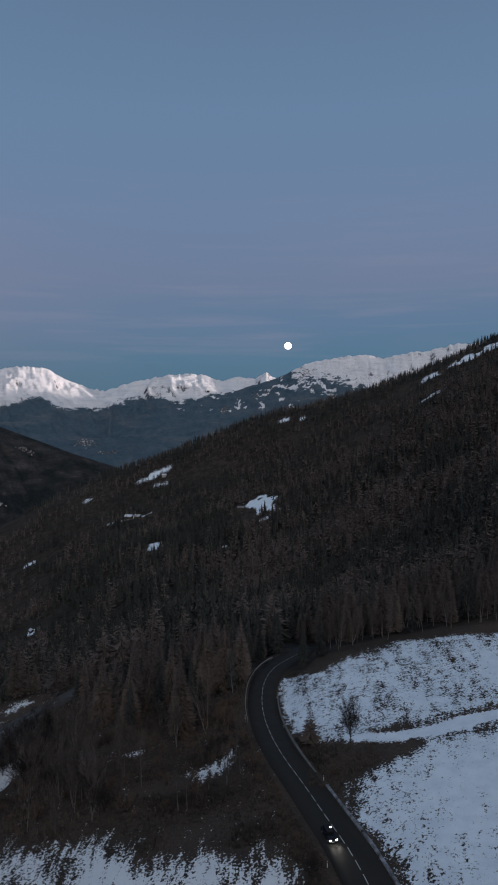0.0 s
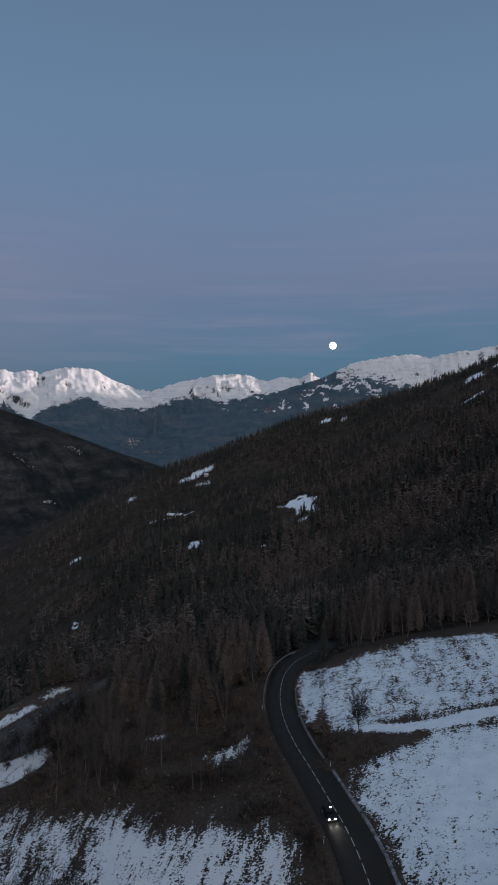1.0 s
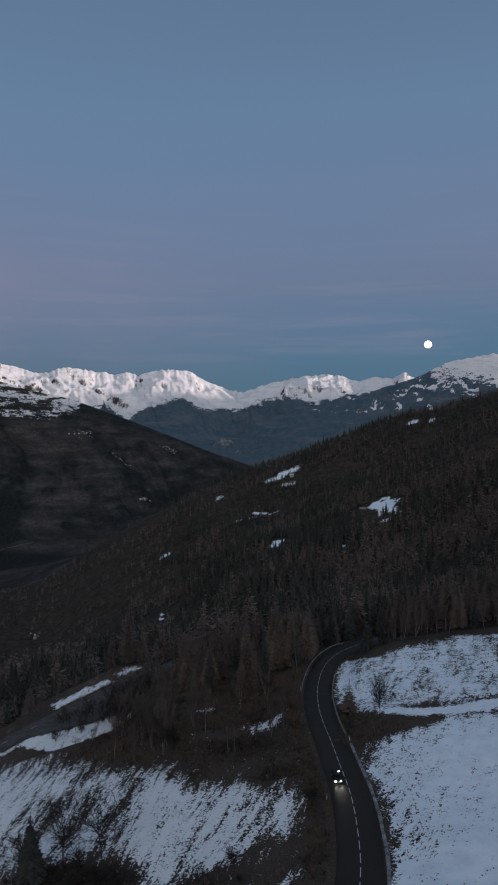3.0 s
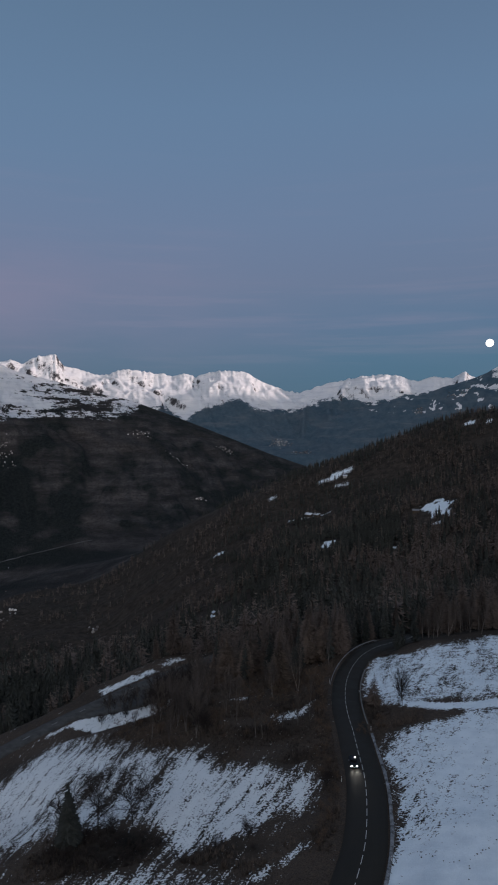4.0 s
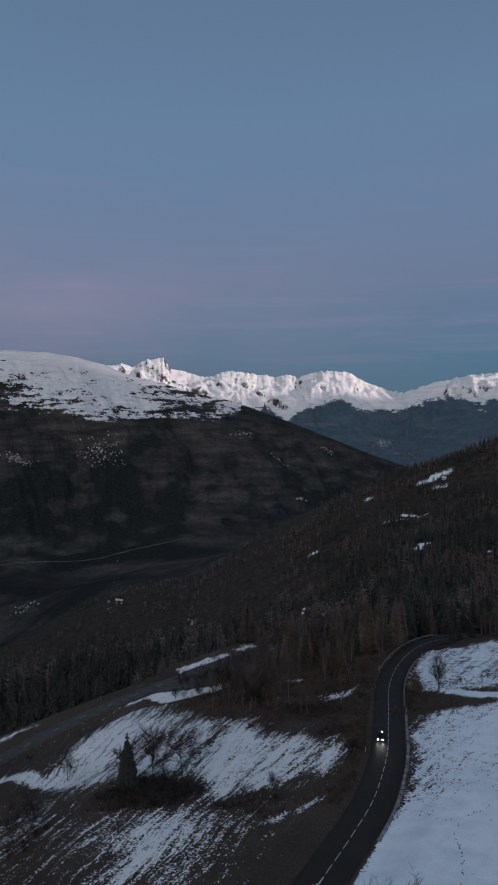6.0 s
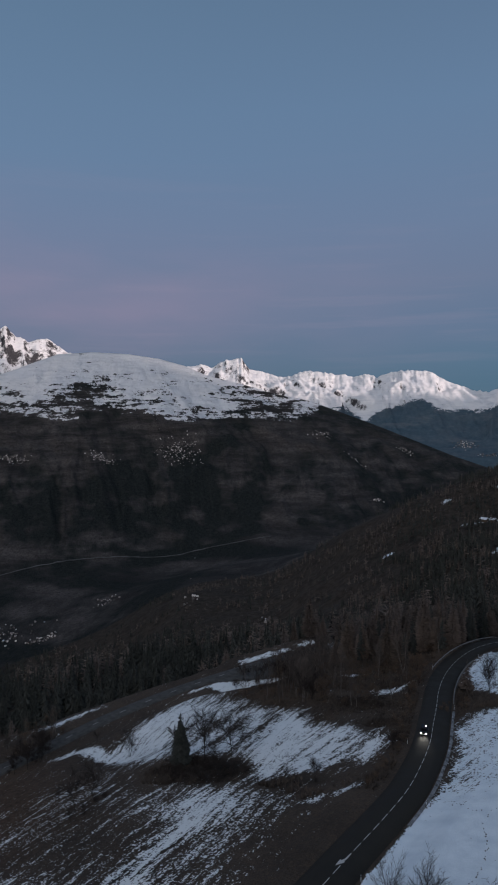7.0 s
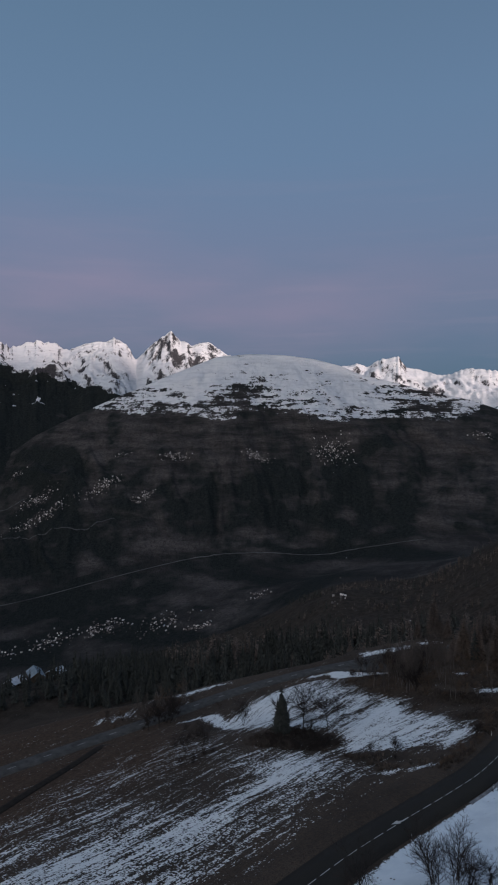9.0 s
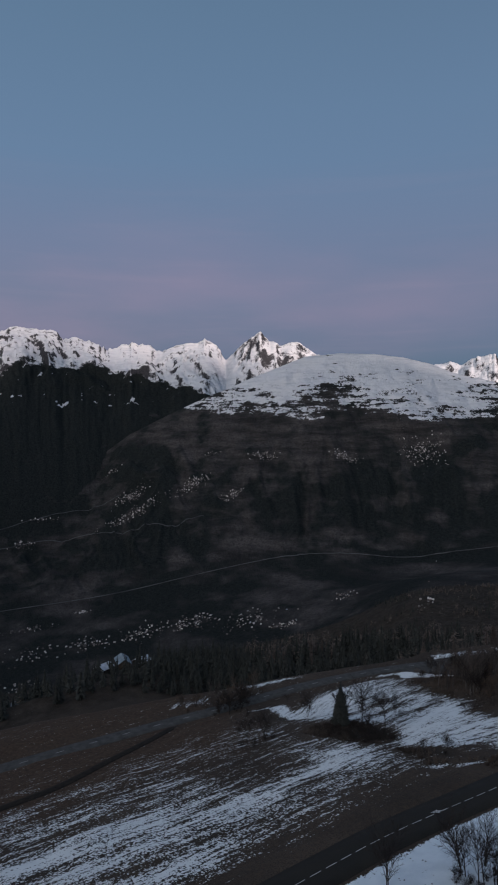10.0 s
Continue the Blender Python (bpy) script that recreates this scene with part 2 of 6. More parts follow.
def build_asphalt(add, link, bsdf):
    at = object_coords(add)
    grain = noise_at(add, link, at, 6.0, 4.0, 0.7)
    worn = noise_at(add, link, at, 0.22, 5.0, 0.6)
    base = mixed(add, link, ranged(add, link, worn, 0.35, 0.7), (0.019, 0.0165, 0.0135), (0.031, 0.0275, 0.0230))
    base = mixed(add, link, ranged(add, link, grain, 0.4, 0.8, 0.0, 0.5), base, (0.042, 0.038, 0.032))
    link(base, bsdf.inputs["Base Color"])
    link(ranged(add, link, worn, 0.3, 0.7, 0.55, 0.8), bsdf.inputs["Roughness"])
    bumped(add, link, bsdf, grain, 0.3, 0.02)


def tinted(low, high, scale, rough=0.9, island=0.0, by_object=0.0):
    """A surface with grain between two colours, with a shade of its own for each piece."""
    def build(add, link, bsdf):
        at = object_coords(add)
        c = mixed(add, link, ranged(add, link, noise_at(add, link, at, scale, 4.0, 0.65), 0.32, 0.7), low, high)
        if island:
            rnd = add("ShaderNodeNewGeometry").outputs["Random Per Island"]
            c = mixed(add, link, maths(add, link, "MULTIPLY", rnd, island), c, tuple(0.35 * v for v in low))
        if by_object:
            rnd = add("ShaderNodeObjectInfo").outputs["Random"]
            c = mixed(add, link, maths(add, link, "MULTIPLY", rnd, by_object), c, tuple(min(1.0, 1.5 * v) for v in high))
        link(c, bsdf.inputs["Base Color"])
        bsdf.inputs["Roughness"].default_value = rough
        bumped(add, link, bsdf, noise_at(add, link, at, scale * 4, 3.0), 0.25, 0.02)
    return build


def glowing(colour, strength):
    def build(add, link, bsdf):
        bsdf.inputs["Base Color"].default_value = (*colour, 1)
        bsdf.inputs["Emission Color"].default_value = (*colour, 1)
        bsdf.inputs["Emission Strength"].default_value = strength
    return build


M_GROUND = material("turf_and_snow", build_ground)
M_RANGE = material("mountain_land", build_range)
M_ASPHALT = material("asphalt", build_asphalt)
M_WORN_ASPHALT = material("worn_asphalt", tinted((0.048, 0.046, 0.044), (0.092, 0.088, 0.083), 0.35, 0.85))
M_TRACK = material("gravel_track", tinted((0.016, 0.013, 0.011), (0.034, 0.027, 0.021), 0.8))
M_PAINT = material("road_paint", tinted((0.34, 0.33, 0.32), (0.54, 0.53, 0.51), 3.0, 0.7))


def foliage(dark, pale, scale):
    """Needles or twigs, each tree with its own tone."""
    def build(add, link, bsdf):
        at = object_coords(add)
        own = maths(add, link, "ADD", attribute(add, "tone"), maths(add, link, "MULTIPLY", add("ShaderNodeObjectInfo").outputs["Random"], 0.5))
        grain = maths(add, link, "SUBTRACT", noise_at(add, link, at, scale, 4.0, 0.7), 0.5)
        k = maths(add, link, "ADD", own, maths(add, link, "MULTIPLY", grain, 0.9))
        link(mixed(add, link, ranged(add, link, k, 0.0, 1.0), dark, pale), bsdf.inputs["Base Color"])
        bsdf.inputs["Roughness"].default_value = 0.95
        bsdf.inputs["Specular IOR Level"].default_value = 0.1
    return build


M_SPRUCE = material("spruce_needles", foliage((0.017, 0.0195, 0.018), (0.060, 0.062, 0.056), 0.35))
M_LARCH = material("bare_larch_twigs", foliage((0.044, 0.037, 0.034), (0.136, 0.107, 0.093), 0.35))
M_RUSTY_LARCH = material("rusty_larch_needles", foliage((0.050, 0.040, 0.034), (0.158, 0.121, 0.100), 0.6))
M_BARK = material("bark", tinted((0.030, 0.026, 0.023), (0.070, 0.060, 0.052), 2.0, 0.95))
M_BIRCH = material("pale_bark", tinted((0.078, 0.070, 0.065), (0.21, 0.186, 0.17), 1.2, 0.9))
M_TWIG = material("bare_twigs", tinted((0.020, 0.017, 0.016), (0.048, 0.038, 0.034), 1.0, 0.95))
M_BRUSH = material("brown_brushwood", tinted((0.055, 0.039, 0.028), (0.135, 0.092, 0.066), 1.0, 0.95))
M_PALE_TWIG = material("grey_twigs", tinted((0.052, 0.044, 0.040), (0.128, 0.106, 0.095), 1.0, 0.95))
M_MOON = material("moonlight", glowing((1.0, 0.93, 0.86), 1.6))
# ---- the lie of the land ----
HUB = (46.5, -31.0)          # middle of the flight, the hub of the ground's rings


def hermite(x, knots, values):
    """Smooth curve through knots; values may have a second axis of curves, one for each x."""
    knots, values = np.asarray(knots, float), np.asarray(values, float)
    if values.ndim == 1:
        slope = np.gradient(values, knots)
    else:
        slope = np.gradient(values, knots, axis=1)
    x = np.clip(x, knots[0], knots[-1])
    i = np.clip(np.searchsorted(knots, x) - 1, 0, len(knots) - 2)
    h = knots[i + 1] - knots[i]
    u = (x - knots[i]) / h
    pick = (lambda a, j: a[j]) if values.ndim == 1 else (lambda a, j: a[np.arange(len(x)), j])
    a, b, p, q = pick(values, i), pick(values, i + 1), pick(slope, i) * h, pick(slope, i + 1) * h
    return (2 * u**3 - 3 * u**2 + 1) * a + (u**3 - 2 * u**2 + u) * p + (3 * u**2 - 2 * u**3) * b + (u**3 - u**2) * q


def smooth(a, b, x):
    u = np.clip((x - a) / (b - a), 0, 1)
    return u * u * (3 - 2 * u)


def hashed(ix, iy, seed):
    n = (ix.astype(np.int64) * 374761393 + iy.astype(np.int64) * 668265263 + seed * 974634777) & 0x7FFFFFFF
    n = ((n ^ (n >> 13)) * 1274126177) & 0x7FFFFFFF
    return ((n ^ (n >> 16)) & 0xFFFF) / 65535.0


def value_noise(x, y, seed=0):
    ix, iy = np.floor(x), np.floor(y)
    u, v = x - ix, y - iy
    u, v = u * u * (3 - 2 * u), v * v * (3 - 2 * v)
    a, b = hashed(ix, iy, seed), hashed(ix + 1, iy, seed)
    c, d = hashed(ix, iy + 1, seed), hashed(ix + 1, iy + 1, seed)
    return (a * (1 - u) + b * u) * (1 - v) + (c * (1 - u) + d * u) * v - 0.5


def fractal(x, y, octaves, seed=0, gain=0.5, ridged=False):
    total, amp, k = np.zeros_like(x), 1.0, 1.0
    for o in range(octaves):
        n = value_noise(x * k + 17.3 * o, y * k - 9.1 * o, seed + o)
        total += amp * ((0.5 - 2 * np.abs(n)) if ridged else n)
        amp, k = amp * gain, k * 2.03
    return total


BEARINGS = [-80, -66, -54, -46, -38, -30, -24, -18, -12, -6, 0, 8, 16, 24]
MID_RINGS = [420, 600, 800, 1000, 1200, 1450]
MID = [[-125, -205, -310, -410, -490, -550], [-108, -172, -280, -390, -470, -530], [-105, -175, -270, -370, -440, -480],
       [-95, -165, -255, -340, -390, -420], [-85, -150, -230, -285, -305, -310], [-72, -140, -215, -260, -275, -275],
       [-66, -132, -182, -200, -195, -168], [-58, -118, -150, -150, -135, -90], [-50, -95, -105, -100, -82, -32],
       [-45, -78, -86, -76, -46, 22], [-38, -60, -60, -44, 2, 78], [-10, -15, -5, 25, 72, 138],
       [25, 40, 70, 110, 155, 210], [55, 85, 120, 170, 220, 280]]
FAR_RINGS = [1750, 2300, 3000, 3700]
FAR = [[-600, -590, -480, 100], [-560, -530, -270, 60], [-490, -440, -160, 165], [-430, -410, -95, 185], [-340, -400, -35, 205],
       [-300, -330, 30, 185], [-240, -330, 108, -10], [-180, -400, 20, -90], [-130, -420, -70, -100], [-80, -420, -130, -90],
       [-20, -400, -160, -50], [40, -380, -200, 0], [110, -360, -220, 50], [180, -340, -220, 50]]
RIDGE_AT = 4500.0
# crests of the ranges: bearing, height
WEST_CREST = [(-80, 690), (-75.6, 657), (-74.3, 680), (-72.9, 666), (-71.2, 660), (-70.6, 609), (-69.7, 626), (-68.3, 599), (-66.9, 549), (-65, 598), (-63.5, 584),
              (-62.1, 539), (-60.6, 595), (-59.1, 612), (-58.5, 632), (-57.4, 597), (-56.6, 480), (-55.9, 539), (-54.6, 632), (-53.6, 693), (-52.9, 628), (-51.6, 589),
              (-50.4, 615), (-49.6, 576), (-48.6, 524), (-46.6, 500), (-43, 440)]
EAST_CREST = [(-38.8, 440), (-37.3, 461), (-36.5, 434), (-35.5, 481), (-34.9, 497), (-33.7, 501), (-33.1, 435), (-31.8, 404), (-29.9, 373), (-28.1, 415), (-26.4, 403),
              (-23.9, 375), (-23, 393), (-22, 369), (-20.1, 410), (-18.2, 403), (-17.3, 395), (-16.4, 340), (-14.4, 282), (-12.9, 258), (-11.5, 300), (-9.5, 338),
              (-7.6, 367), (-6.2, 377), (-4.7, 372), (-2.9, 332), (-1.5, 357), (-0.6, 350), (-0.1, 340), (0.9, 388), (1.4, 357), (3.3, 340), (6, 300), (25, 300)]
SPUR_CREST = [(-18, -260), (-14.8, -89), (-12.8, -4), (-11.4, 54), (-9.4, 99), (-6.5, 164), (-4.5, 210), (-1.6, 254), (1.3, 316), (2.8, 356), (4.2, 406), (6.4, 435),
              (8.9, 462), (10.8, 435), (12.6, 462), (14.7, 478), (16.4, 511), (25, 500)]
DOME_CREST = [(-80, -520), (-75.8, -475), (-73.1, -426), (-71.3, -357), (-68.9, -211), (-67, -93), (-65, -3), (-61.6, 103), (-58.1, 204), (-56.5, 241), (-54.5, 296),
              (-51.5, 369), (-49.5, 417), (-46.6, 433), (-43.6, 427), (-41, 405), (-38.7, 368), (-36.8, 317), (-33.8, 273), (-30.8, 219), (-27.7, 180), (-25.3, 126),
              (-23.3, 81), (-21.4, 36), (-18.5, -35), (-15.4, -110), (-10, -220), (25, -300)]
# how high the snow begins on each, as the tangent of the height above the flight's level
FAR_SNOW = [(-80, 0.070), (-75.7, 0.067), (-73.9, 0.084), (-70.2, 0.069), (-66.4, 0.0767), (-64.5, 0.079), (-62.5, 0.062), (-60.6, 0.045), (-59, 0.036), (-40, 0.03), (-25.2, 0.0126),
            (-22.8, 0.0014), (-22, 0.014), (-20.8, 0.0255), (-19.4, 0.029), (-18, 0.0264), (-16.4, 0.017), (-14.4, 0.0074), (-12.9, 0.0143), (-11, 0.0255), (-7.6, 0.0252), (-5, 0.031), (0, 0.04)]
DOME_SNOW = [(-80, 0.06), (-62, 0.034), (-58, 0.0236), (-54.5, 0.0148), (-50.5, 0.0145), (-46.5, 0.0175), (-42, 0.017), (-38.7, 0.011), (-33.8, 0.018), (-30, 0.012), (-27.5, 0.024), (-25, 0.06)]
SPUR_SNOW = [(-20, 0.2), (1.5, 0.2), (3, 0.066), (4.2, 0.062), (6.2, 0.056), (8, 0.048), (14, 0.045), (25, 0.045)]
NEAR_FIT = dict(c=-0.31, x=32.92, y=-2.35, xx=-6.41, xy=1.09, yy=-1.48)


# unseen hill behind the flight, added to keep the last light off the valley
BACK_BEARINGS = [110, 172, 228]
BACK = [[45, 90, 150, 230, 320, 430, 520, 560, 520, 450], [25, 60, 130, 220, 330, 470, 585, 600, 560, 480], [-50, -70, -70, -40, 20, 110, 240, 330, 360, 350]]


def wrapped(values):
    """Carry the table round behind the viewpoint."""
    return np.concatenate([values, np.array(BACK, float), values[:1]]), np.array(BEARINGS + BACK_BEARINGS + [280.0])


def along(az, table):
    return np.interp(az, [k[0] for k in table], [k[1] for k in table])


def ranges(az, r, foot):
    """Heights of the far range, the spur in front of it in the east, and the village hill in front of it in the west."""
    arc = az * 78.5
    wx, wy = fractal(arc / 420, r / 420, 3, 3), fractal(arc / 420, r / 420, 3, 4)
    # buttresses that run down from the crests, and smaller broken ground on them
    butt = fractal(arc / 420 + wx * 1.5 + r / 900, r / 800 + wy, 5, 31, 0.46, True)
    rough = fractal(arc / 85 + r / 190 + wx * 1.4, r / 330 + wy, 5, 43, 0.55, True)
    facets = fractal(arc / 190 + wx * 1.6, r / 150 + wy * 1.6, 4, 45, 0.5, True)
    left = smooth(-55, -60, az)
    start = 3650 - 750 * left
    u = np.clip((r - start) / (RIDGE_AT - start), 0, 1)
    top = along(az, WEST_CREST + EAST_CREST) + fractal(arc / 36, r / 300, 3, 57, 0.6, True) * (13 + 6 * left) - 4
    low = -120 - 330 * left
    # the wooded foot of the western range stays even, its top is torn
    torn = smooth(0.15 + 0.42 * left, 0.5 + 0.3 * left, u)
    far = low + (top - low) * u ** (1.35 - 0.3 * left) + (butt * (112 - 24 * left) * torn + facets * (8 + 50 * left) * torn + butt * 16 * left + rough * 30 * torn) * np.sin(np.pi * u ** 1.2) ** 0.8 - np.clip(r - RIDGE_AT, 0, None) * 0.8 - np.clip(start - r, 0, None) * 0.9
    u = np.clip((r - 3400) / 650, 0, 1)
    top = along(az, SPUR_CREST) + fractal(arc / 50, r / 300, 3, 58, 0.55, True) * 13 * smooth(2, 5, az) - 3
    spur = -300 + (top + 300) * u ** 0.9 + butt * 38 * np.sin(np.pi * u) + rough * 24 * u * (1 - u) * 4 * smooth(-2, 3, az) + rough * 6 * u - np.clip(r - 4050, 0, None) * 0.42 - np.clip(3400 - r, 0, None) * 0.9
    u = np.clip((r - 2300) / 1200, 0, 1)
    dome = foot + (along(az, DOME_CREST) - foot) * u ** 1.25 - np.clip(r - 3500, 0, None) * 0.75
    dome = dome + (butt * 46 * (1 - 0.72 * smooth(0.62, 0.8, u)) + rough * 13) * np.sin(np.pi * u) ** 0.7
    dome = dome + (fractal(arc / 110 + wx, r / 70, 4, 61, 0.55) * 20 + fractal(arc / 40, r / 24, 2, 62) * 5) * smooth(0.5, 0.75, u) * (1 - smooth(0.93, 1.0, u))
    return far, spur, dome


def base_height(x, y):
    x, y = np.asarray(x, float), np.asarray(y, float)
    dx, dy = x - HUB[0], y - HUB[1]
    r = np.hypot(dx, dy)
    az = np.degrees(np.arctan2(dx, dy))
    az = np.where(az < -80, az + 360, az)
    rings = MID_RINGS + FAR_RINGS
    # unseen crests round the rim, raised to shade the valley, dome and western range
    behind = 150 + 950 * smooth(211, 225, az) * (1 - smooth(255, 275, az)) + 60 * np.sin(np.radians(az * 3)) + 610 * np.exp(-(((az - 88) / 17) ** 2)) + 1050 * np.exp(-(((az - 56) / 17) ** 2)) + 600 * np.exp(-(((az - 71) / 6) ** 2))
    top = np.where(az > 24, behind + (500 - behind) * (1 - smooth(24, 60, az)), 500)
    top = np.where(az > 240, behind + (690 - behind) * smooth(240, 280, az), top)
    table = np.concatenate([np.array(MID, float), np.array(FAR, float)], axis=1)
    tab, knots = wrapped(table)
    lr = np.log(np.clip(r, MID_RINGS[0], RIDGE_AT))
    columns = [hermite(az, knots, tab[:, j]) for j in range(tab.shape[1])]
    full = np.stack(columns + [top], axis=1)
    far = hermite(lr, np.log(rings + [RIDGE_AT]), full)
    far = np.where(r > RIDGE_AT, top - (r - RIDGE_AT) * 0.8, far)
    beyond = r > 2300
    if beyond.any():
        ahead = np.where(az > 262, az - 360, az)[beyond]
        tops = np.maximum.reduce(ranges(ahead, r[beyond], columns[7][beyond]))
        turned = smooth(24, 33, ahead)
        far[beyond] = tops + (far[beyond] - tops) * turned
    n = NEAR_FIT
    u, v = np.clip(x, -400, 400) / 150, np.clip(y, -250, 500) / 150
    near = n["c"] + n["x"] * u + n["y"] * v + n["xx"] * u * u + n["xy"] * u * v + n["yy"] * v * v
    return near + (far - near) * smooth(235, 420, r)


MAIN_ROAD = [(30, -120), (24, -60), (22, -20), (21, 5), (20, 25), (19.5, 42), (20.3, 60), (21.3, 75), (21.6, 88), (20.6, 99), (18.4, 113),
             (15, 127), (11.8, 140), (8.4, 153), (5.6, 167), (4.1, 180), (3.9, 194), (5.4, 208), (8.6, 219), (13.6, 229), (18.5, 239), (21, 251), (20, 265), (15, 282)]
LOWER_ROAD = [(-140, -90, -45), (-137, -40, -43), (-135, 5, -41.5), (-132, 35, -40.3), (-128, 70, -39.2), (-124, 105, -38.4), (-121, 140, -37.6),
              (-113.5, 172.5, -36.5), (-101.5, 204.5, -35.3), (-87.5, 234, -34.2), (-72, 261, -33), (-52, 290, -31), (-25, 315, -29)]
FARM_TRACK = [(-60, -40), (-66, -15), (-71, 7), (-82, 29), (-95, 52), (-104, 65), (-110, 72)]
LAY_BY = [(-98, 194, -35.6), (-90, 207, -35.2), (-83, 222, -34.6), (-80, 238, -34.0)]
BANK_FOOT = [(-91, 184, -35.4), (-78, 192, -34.9), (-70, 206, -34.0), (-66, 222, -33.0)]
SHOULDER = [(-107, 214, -35.5), (-98, 238, -34.6), (-90, 258, -33.8)]


def polyline(points, step):
    """Even points along a smooth curve through the given ones."""
    p = np.array(points, float)
    s = np.concatenate([[0], np.cumsum(np.hypot(*np.diff(p[:, :2], axis=0).T))])
    u = np.linspace(0, s[-1], int(s[-1] / step) + 1)
    return np.stack([hermite(u, s, p[:, k]) for k in range(p.shape[1])], axis=1)


def road_line(points, step):
    line = polyline(points, step)
    if line.shape[1] == 2:
        z = base_height(line[:, 0], line[:, 1])
        half = max(2, int(18 / step))
        k = np.ones(2 * half + 1) / (2 * half + 1)
        z = np.convolve(np.pad(z, half, mode="edge"), k, mode="valid")
        line = np.column_stack([line, z])
    return line


def nearest(x, y, line):
    """Distance to a line, signed (positive on its right), and the line's height there."""
    best, height = np.full(x.shape, 1e9), np.zeros(x.shape)
    side = np.ones(x.shape)
    for a, b in zip(line[:-1], line[1:]):
        ab = b[:2] - a[:2]
        u = np.clip(((x - a[0]) * ab[0] + (y - a[1]) * ab[1]) / (ab @ ab), 0, 1)
        dx, dy = x - a[0] - u * ab[0], y - a[1] - u * ab[1]
        d = np.hypot(dx, dy)
        m = d < best
        best = np.where(m, d, best)
        height = np.where(m, a[2] + u * (b[2] - a[2]), height)
        side = np.where(m, np.where(ab[0] * dy - ab[1] * dx > 0, -1.0, 1.0), side)
    return best * side, height


MAIN_LINE, LOWER_LINE, TRACK_LINE = road_line(MAIN_ROAD, 6), road_line(LOWER_ROAD, 9), road_line(FARM_TRACK, 8)
LAY_BY_LINE, SHOULDER_LINE, BANK_LINE = road_line(LAY_BY, 9), road_line(SHOULDER, 9), road_line(BANK_FOOT, 9)


def height_at(x, y):
    """The ground's height, with the roads cut into the slope and the relief of the hills on it."""
    x, y = np.asarray(x, float), np.asarray(y, float)
    z = base_height(x, y)
    r = np.hypot(x - HUB[0], y - HUB[1])
    near = 1 - smooth(250, 500, r)
    z = z + fractal(x / 23, y / 23, 3, 5) * 1.1 * near + fractal(x / 3.1, y / 3.1, 2, 9) * 0.16 * near
    mid = smooth(300, 700, r) * (1 - smooth(1300, 1900, r))
    z = z + fractal(x / 170, y / 170, 4, 21) * 22 * mid
    z = z - 5.0 * np.exp(-((x + 82) ** 2 + (y - 104) ** 2) / 18.0**2)
    z = z + 5.0 * np.exp(-((x + 388) ** 2 + (y - 168) ** 2) / 55.0**2)      # the lodges' knoll
    for line, half, reach in ((BANK_LINE, 3.0, 24), (LAY_BY_LINE, 14.0, 10), (SHOULDER_LINE, 6.0, 9), (TRACK_LINE, 2.0, 7), (LOWER_LINE, 4.6, 26), (MAIN_LINE, 5.0, 9)):
        m = (x > line[:, 0].min() - 40) & (x < line[:, 0].max() + 40) & (y > line[:, 1].min() - 40) & (y < line[:, 1].max() + 40)
        if m.any():
            d, h = nearest(x[m], y[m], line)
            z[m] = h + (z[m] - h) * smooth(half, half + reach, np.abs(d))
    return z


# ---- end of the lie of the land ----

# ---- helpers that make objects ----
def mesh_object(name, verts, faces, mat, parent=None, smooth_shade=False, label=""):
    me = bpy.data.meshes.new(name)
    me.from_pydata(verts, [], faces)
    me.materials.append(mat)
    if smooth_shade:
        me.polygons.foreach_set("use_smooth", [True] * len(me.polygons))
    ob = new(name, me)
    if parent is not None:
        ob.parent = parent
    if label:
        ob["label"] = label
    return ob


def part(name, bm, mat, parent, label=""):
    me = bpy.data.meshes.new(name)
    bm.to_mesh(me)
    bm.free()
    me.materials.append(mat)
    ob = new(name, me)
    ob.parent = parent
    if label:
        ob["label"] = label
    return ob


def grid_mesh(name, xs, ys, zs, mat, attributes, closed=False):
    rows, cols = xs.shape
    n = rows * cols
    me = bpy.data.meshes.new(name)
    me.vertices.add(n)
    me.vertices.foreach_set("co", np.stack([xs, ys, zs], axis=-1).astype(np.float32).ravel())
    i = np.arange(rows - 1)[:, None] * cols + np.arange(cols if closed else cols - 1)[None]
    nxt = np.arange(rows - 1)[:, None] * cols + (np.arange(1, cols + 1) % cols if closed else np.arange(1, cols))[None]
    quads = np.stack([i, i + cols, nxt + cols, nxt], axis=-1).reshape(-1, 4)
    me.loops.add(quads.size)
    me.loops.foreach_set("vertex_index", quads.astype(np.int32).ravel())
    me.polygons.add(len(quads))
    me.polygons.foreach_set("loop_start", np.arange(0, quads.size, 4, dtype=np.int32))
    me.polygons.foreach_set("loop_total", np.full(len(quads), 4, dtype=np.int32))
    me.polygons.foreach_set("use_smooth", np.ones(len(quads), dtype=bool))
    me.update(calc_edges=True)
    for key, values in attributes.items():
        me.attributes.new(key, "FLOAT", "POINT").data.foreach_set("value", values.astype(np.float32).ravel())
    me.materials.append(mat)
    return new(name, me)


